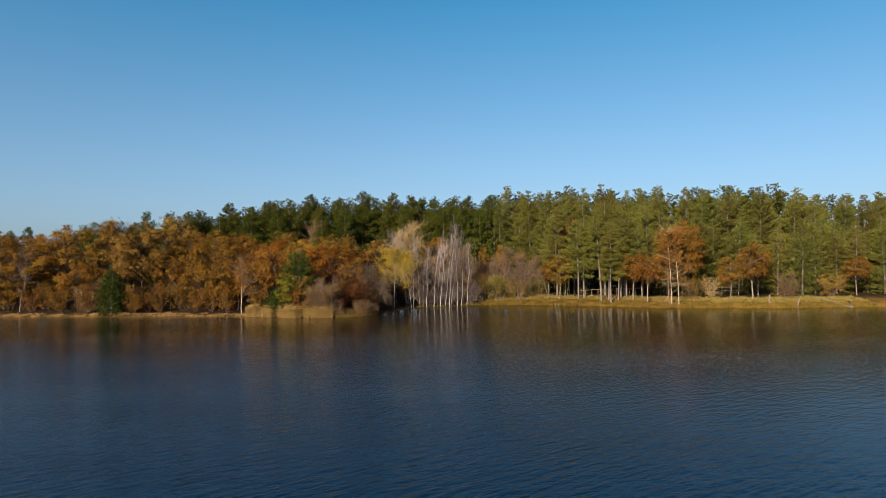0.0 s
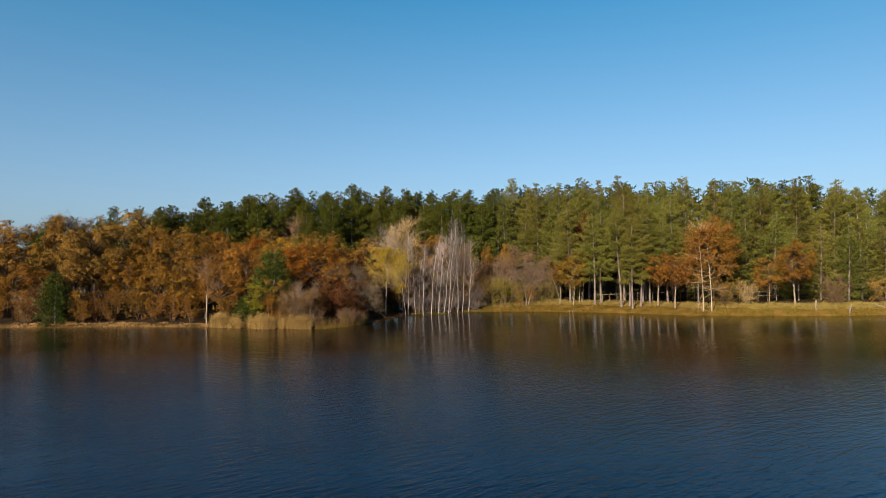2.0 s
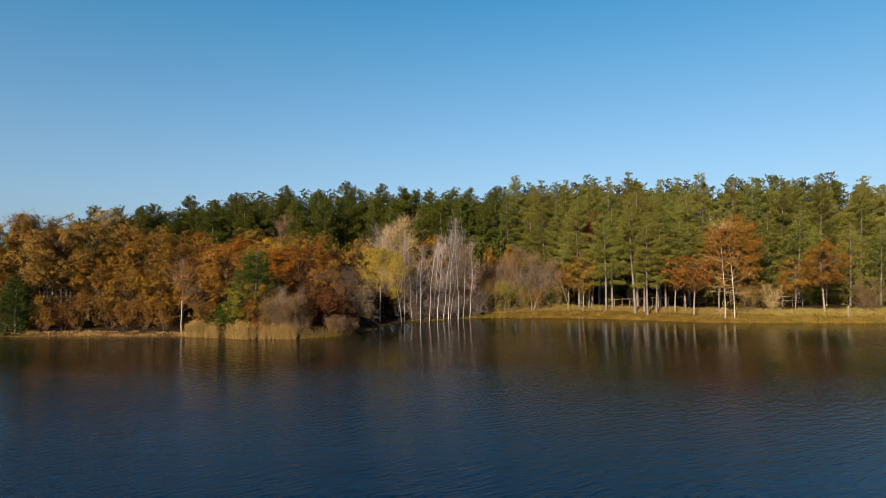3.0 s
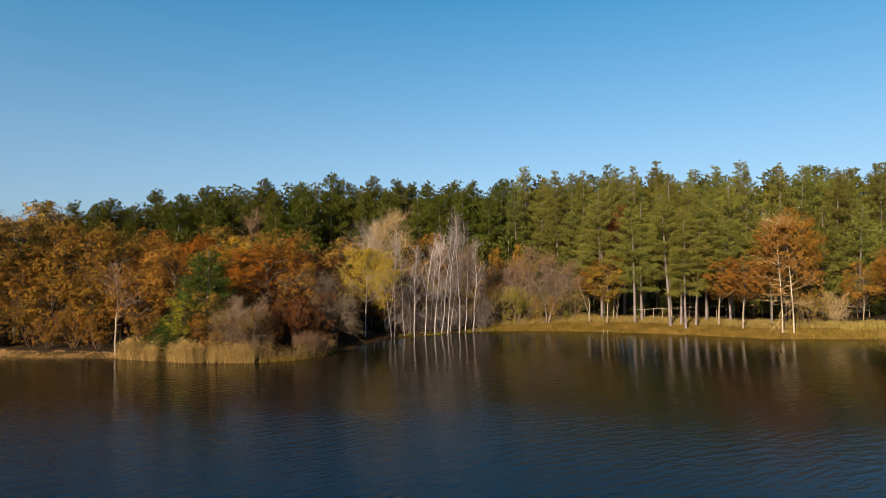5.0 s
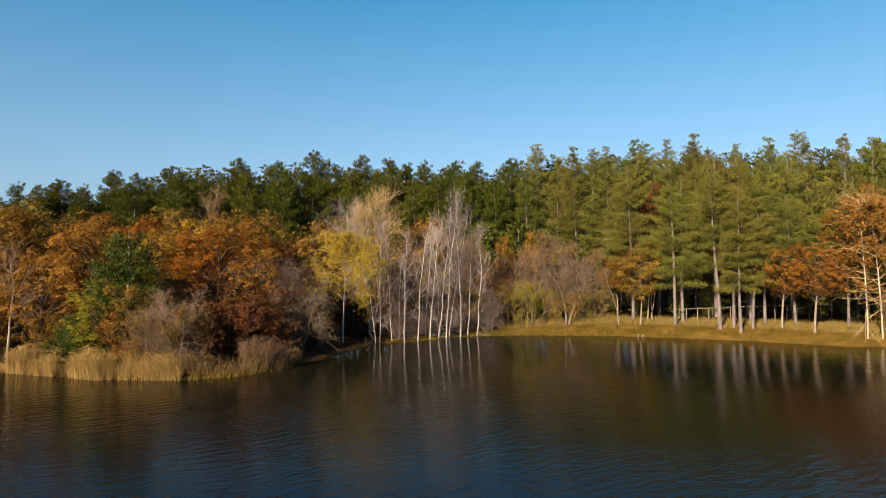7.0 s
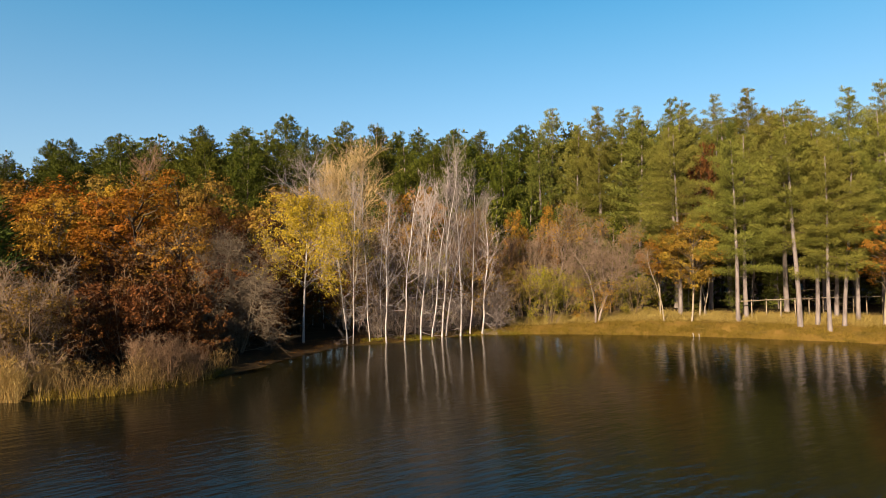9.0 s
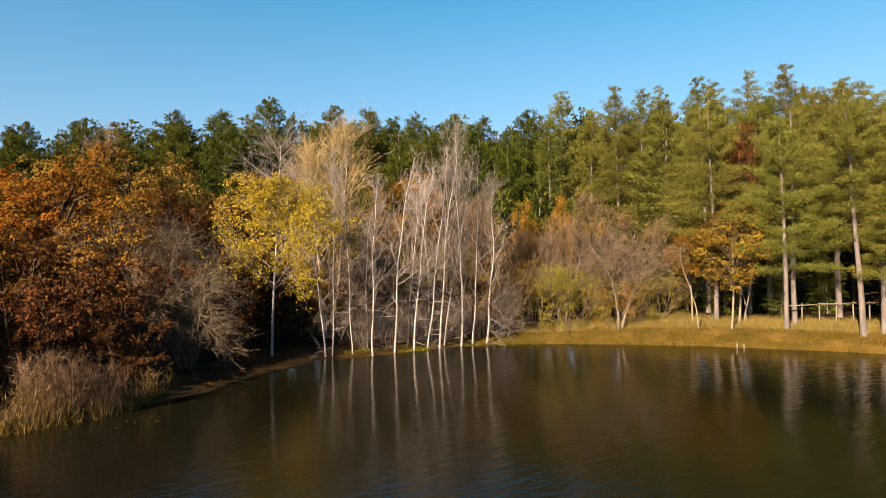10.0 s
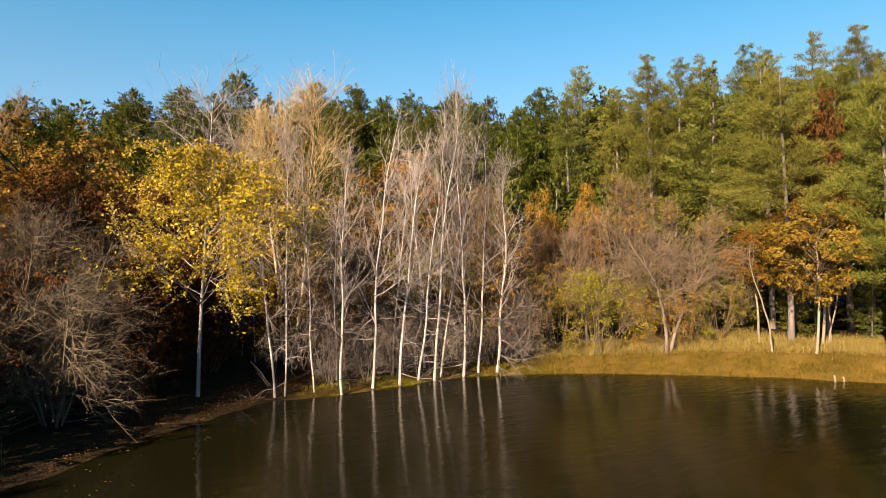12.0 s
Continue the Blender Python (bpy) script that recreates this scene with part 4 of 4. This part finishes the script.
shrubs(((-10.1, 67.3, 3.5), (-9.3, 67.5, 3.0),), LEAF_TAN, "tan leafy willow over the reeds")
shrubs(((-8.6, 68.0, 2.6), (-7.7, 71.8, 3.4), (-8.8, 70.5, 3.2), (-10.5, 72.5, 4.4), (-3.5, 82, 3.4), (-1.5, 84.5, 3.6), (-6, 83, 4.5), (-9, 80, 4.5), (1.5, 86, 4.0), (4.5, 86.5, 4.0), (7, 87, 4.0), (-7.4, 69.6, 3.2), (-3.9, 76.4, 2.0), (-5.4, 70.9, 2.2), (-6.3, 71.4, 2.8), (-6.9, 73.6, 3.8), (-5.4, 76.8, 2.4), (-5, 81, 5.0), (-4.3, 77.6, 3.2), (-31, 72.8, 3.0), (-53, 76, 3.6), (-7.6, 77.6, 4.0), (-8.8, 75.4, 4.2), (-5.5, 79, 4.2), (-36, 73, 3.4),), LEAF_RUST, "dark rusty shrub in the undergrowth")
shrubs(((13.0, 86.6, 3.4), (15.8, 85.6, 2.6), (11.7, 85.3, 3.8), (10.2, 86, 3.6), (17.3, 86, 3.0),), LEAF_LIME, "yellow green leafy shrub on the bank")
shrubs(((14.2, 85.2, 2.6), (53.3, 76.2, 3.0), (35.6, 77.6, 3.2),), LEAF_GOLD, "golden leafy shrub on the bank")
shrubs(((1.8, 83.6, 4.2), (5.6, 85.2, 4.6), (7.4, 86.0, 4.2), (-0.4, 82.4, 3.6),), LEAF_OCHRE, "ochre leafy shrub behind the birches")
shrubs(((3.8, 84.6, 4.8),), LEAF_LIME, "yellow green leafy shrub behind the birches")

# small evergreens among the oaks
EVERGREEN = pine_parts(45, 6.0, 0.03, 1.7, step=0.32, per=7, pads=4.0, blades=18, needle=0.20, fat=0.026, pad=0.30, flat=0.7, needles=NEEDLE_BLUE, bark=BARK_PINE)
JUNIPER = pine_parts(46, 5.0, 0.02, 1.1, step=0.26, per=7, pads=4.5, blades=16, needle=0.18, fat=0.03, pad=0.24, flat=0.9, needles=NEEDLE_BLUE, bark=BARK_PINE)
plant("pine_tree", EVERGREEN, -13.0, 69.2, 7.1, 6.0, "blue green young pine among orange oaks", "pine tree", wide=1.15)
plant("juniper_tree", JUNIPER, -34.6, 71.9, 5.0, 5.0, "dense dark green conical juniper at the shore", "juniper tree", wide=1.25)
plant("juniper_bush", JUNIPER, -15.0, 68.75, 2.8, 5.0, "low dark green juniper bush behind reeds", "juniper bush", wide=2.6)


# ---- reeds and grass ----
def strip(s, R, p, h, bend, width):
    """One bent grass blade of two pieces."""
    d = Vector((R.uniform(-1, 1), R.uniform(-1, 1), 0)).normalized()
    side = d.cross(Vector((0, 0, 1))) * width
    a = p + Vector((0, 0, h * 0.6)) + d * bend * 0.3
    b = p + Vector((0, 0, h)) + d * bend
    i = len(s.v)
    s.v += [p - side, p + side, a + side * 0.8, a - side * 0.8, b]
    s.f += [(i, i + 1, i + 2, i + 3), (i + 3, i + 2, i + 4)]


def reed_bed(name, x0, x1, off0, off1, count, h0, h1, mat, label, plume=0.5, seed=1, width=0.018, droop=(0.15, 0.6), reach=3.0, clump=0.0):
    """Blades scattered along the shore between two distances from the waterline."""
    R = random.Random(seed)
    pick = np.random.default_rng(seed)
    xs = pick.uniform(x0, x1, count * 6)
    ys = np.interp(xs, SHORE[:, 0], SHORE[:, 1]) + pick.uniform(off0 - 1, off1 + reach, count * 6)
    far = inland(xs, ys)
    keep = (far > off0) & (far < off1)
    xs, ys = xs[keep], ys[keep]
    zs = height(xs, ys)
    s, n = Shape(), 0
    for x, y, z in zip(xs.tolist(), ys.tolist(), zs.tolist()):
        dens = 0.55 - clump * 0.3 + (0.6 + clump) * noise.noise(Vector((x * 0.7, y * 0.9, seed))) + 0.7 * noise.noise(Vector((x * 3.1, y * 3.1, seed)))
        if R.random() > dens:
            continue
        h = R.uniform(h0, h1) * (0.5 + 0.75 * max(0, min(1, dens)) + 0.35 * noise.noise(Vector((x * 0.9, y * 0.9, seed + 7))))
        p = Vector((x, y, z - 0.05))
        strip(s, R, p, h, h * R.uniform(*droop), width * R.uniform(0.6, 1.3))
        if plume and R.random() < plume:
            t = p + Vector((R.uniform(-0.12, 0.12), R.uniform(-0.12, 0.12), h * 0.98))
            for _ in range(3):
                s.blade(t, Vector((R.uniform(-0.16, 0.16), R.uniform(-0.16, 0.16), R.uniform(0.02, 0.2))), rnd_unit(R) * 0.009)
        n += 1
        if n >= count:
            break
    tagged(new(name, s.mesh(name, mat)), label, "reeds" if "reed" in name else "grass", kind="stuff")


reed_bed("reed_bed", -18.6, -8.8, -0.35, 2.0, 24000, 0.35, 1.15, REED, "dense bed of dry straw-coloured reeds", seed=3, width=0.0055, droop=(0.25, 0.9), clump=0.6)
reed_bed("reed_fringe", -8.6, -4.2, -0.1, 1.1, 1800, 0.35, 0.95, REED_BROWN, "clumps of tall dry brown reeds at the peninsula tip", seed=4, width=0.006, droop=(0.3, 0.9), clump=0.7)
reed_bed("shore_grass", -8.5, -4.2, -0.2, 0.7, 1800, 0.15, 0.36, GRASS_OLIVE, "olive green grass on the peninsula edge", 0, seed=5, width=0.010, droop=(0.4, 1.2))
reed_bed("wooded_shore_grass", -60, -18, -0.15, 1.5, 22000, 0.05, 0.26, REED, "dry straw-coloured grass along the wooded shore", 0, seed=6, width=0.010, droop=(0.4, 1.2), clump=0.7)
reed_bed("meadow_grass", 9, 37, 2.3, 5.2, 60000, 0.10, 0.42, GRASS_GOLD, "tall golden dry grass on the bank", 0, seed=7, width=0.0045, droop=(0.5, 1.4))
reed_bed("far_meadow_grass", 37, 56, 1.7, 4.8, 16000, 0.12, 0.44, GRASS_GOLD, "golden dry grass on the far bank", 0.0, seed=17, width=0.009, droop=(0.5, 1.4))
reed_bed("bank_grass", 6.5, 32, -0.25, 2.8, 60000, 0.05, 0.21, GRASS_OLIVE, "short olive and ochre grass by the water", 0, seed=8, width=0.006, droop=(0.5, 1.5))
reed_bed("far_bank_grass", 32, 56, -0.2, 2.4, 8000, 0.08, 0.26, GRASS_OLIVE, "short olive grass on the far waterline", 0, seed=18, width=0.02, droop=(0.3, 0.9))
reed_bed("birch_grass", 0.2, 9.5, -0.1, 1.3, 14000, 0.04, 0.16, GRASS_MOSS, "short mossy yellow green grass between birch trunks", 0, seed=9, width=0.006, droop=(0.5, 1.4), clump=0.5)


# ---- fence, fallen log, stakes ----
def part(name, shape, mat, parent, label=""):
    ob = new(name, shape.mesh(name, mat, True))
    ob.parent = parent
    if label:
        ob["label"] = label
    return ob


def capped(shape, pts, radii, sides=7):
    """A closed round pole."""
    shape.tube(pts, radii, sides)
    n = len(shape.v)
    shape.f.append(tuple(range(n - sides, n)))
    shape.f.append(tuple(range(n - len(pts) * sides, n - len(pts) * sides + sides))[::-1])


def fence(x0, y0, x1, y1, posts, rails, label, seed):
    R = random.Random(seed)
    e = new("rail_fence")
    e.location = (x0, y0, float(height(x0, y0)))
    tagged(e, label, "fence", "rail fences")
    tops = []
    for i in range(posts):
        f = i / (posts - 1)
        x, y = x0 + (x1 - x0) * f, y0 + (y1 - y0) * f + R.uniform(-0.05, 0.05)
        z = float(height(x, y)) - e.location.z
        s = Shape()
        foot = Vector((x - x0, y - y0, z - 0.2))
        top = Vector((x - x0 + R.uniform(-0.04, 0.04), y - y0, z + 1.18))
        capped(s, [foot, top], [0.04, 0.034])
        part("post", s, WOOD_GREY, e)
        tops.append(top)
    for drop in rails:
        for i in range(0, posts - 1, 2):
            a, b = tops[i], tops[min(i + 2, posts - 1)]
            s = Shape()
            d = Vector((0, -0.07, -drop))
            capped(s, [a + d, a.lerp(b, 0.5) + d + Vector((0, 0, R.uniform(-0.04, 0.02))), b + d], [0.034, 0.032, 0.028])
            part("rail", s, WOOD_GREY, e)


fence(22.4, 82.6, 34.0, 81.4, 15, (0.06,), "weathered wooden rail fence behind the pine trunks", 1)
fence(38.2, 79.0, 43.0, 79.6, 5, (0.06, 0.5), "weathered wooden rail fence by the bushes", 2)


def log_thing(name, pts, radii, label, category, stubs=0, seed=1, mat=WOOD_GREY):
    R = random.Random(seed)
    base = Vector(pts[0])
    e = new(name)
    e.location = base
    tagged(e, label, category)
    s = Shape()
    line = [Vector(p) - base for p in pts]
    capped(s, line, radii, 8)
    part("stem", s, mat, e)
    for _ in range(stubs):
        q, d = along(line, R.uniform(0.2, 0.95))
        s = Shape()
        b = stem(R, q, tilt_from(R, d, R.uniform(40, 80)), R.uniform(0.4, 1.1), 3, 0.15, 0.05)
        s.tube(b, taper(0.03, 0.008, 3), 5)
        part("branch", s, mat, e)


log_thing("fallen_log", [(50.6, 74.2, 0.95), (51.3, 73.3, 0.60), (52.0, 72.2, 0.25), (52.6, 71.0, -0.08)], [0.09, 0.08, 0.07, 0.06], "pale fallen log reaching into the lake", "log", 6, 3)
log_thing("fallen_log", [(53.4, 73.0, 0.55), (52.7, 71.6, 0.12), (52.2, 70.6, -0.1)], [0.08, 0.07, 0.05], "thin pale fallen log at the lake edge", "log", 3, 4)
log_thing("broken_stump", [(46.2, 71.9, 0.1), (46.25, 71.9, 0.6), (46.45, 71.85, 1.15)], [0.13, 0.11, 0.07], "pale broken tree stump at the waterline", "stump", 0, 5)
log_thing("broken_stump", [(43.4, 73.2, 0.3), (43.42, 73.2, 1.0), (43.45, 73.2, 1.5)], [0.10, 0.09, 0.08], "grey broken tree stump on the bank", "stump", 2, 6, BARK_LIGHT)
log_thing("wooden_stake", [(18.62, 80.3, -0.2), (18.6, 80.3, 0.1), (18.57, 80.3, 0.24)], [0.035, 0.035, 0.03], "short pale grey stake in shallow water", "stake", 0, 7, BARK_LIGHT)
log_thing("wooden_stake", [(18.95, 80.35, -0.2), (18.96, 80.35, 0.1), (18.92, 80.35, 0.18)], [0.035, 0.035, 0.03], "short pale grey stake in shallow water", "stake", 0, 8, BARK_LIGHT)


# ---- fallen leaves on the cove bank and on the water ----
def fallen_leaves(name, x0, x1, y0, y1, low, high, count, mat, label, seed, size=0.06, float_on=False):
    R = random.Random(seed)
    pick = np.random.default_rng(seed)
    xs, ys = pick.uniform(x0, x1, count * 8), pick.uniform(y0, y1, count * 8)
    far = inland(xs, ys)
    keep = (far > low) & (far < high)
    xs, ys = xs[keep][:count], ys[keep][:count]
    zs = np.zeros(len(xs)) + 0.012 if float_on else height(xs, ys) + 0.05
    s = Shape()
    for x, y, z in zip(xs.tolist(), ys.tolist(), zs.tolist()):
        up = Vector((R.uniform(-0.5, 0.5), R.uniform(-0.5, 0.5), 1)).normalized() if not float_on else Vector((0, 0, 1))
        t = up.cross(rnd_unit(R)).normalized()
        k = size * R.uniform(0.6, 1.4)
        s.leaf(Vector((x, y, z)), t * k, up.cross(t) * k * 0.6)
    tagged(new(name, s.mesh(name, mat)), label, "leaves", kind="stuff")


fallen_leaves("leaf_litter", -3.5, 9, 69, 86, 0.05, 2.2, 4500, LEAF_BROWN, "fallen brown leaves scattered on the dark bank", 11, 0.024)
fallen_leaves("floating_leaves", -4, 12, 67, 83, -2.2, -0.05, 160, LEAF_TAN, "fallen leaves floating on the water by the bank", 12, 0.032, True)
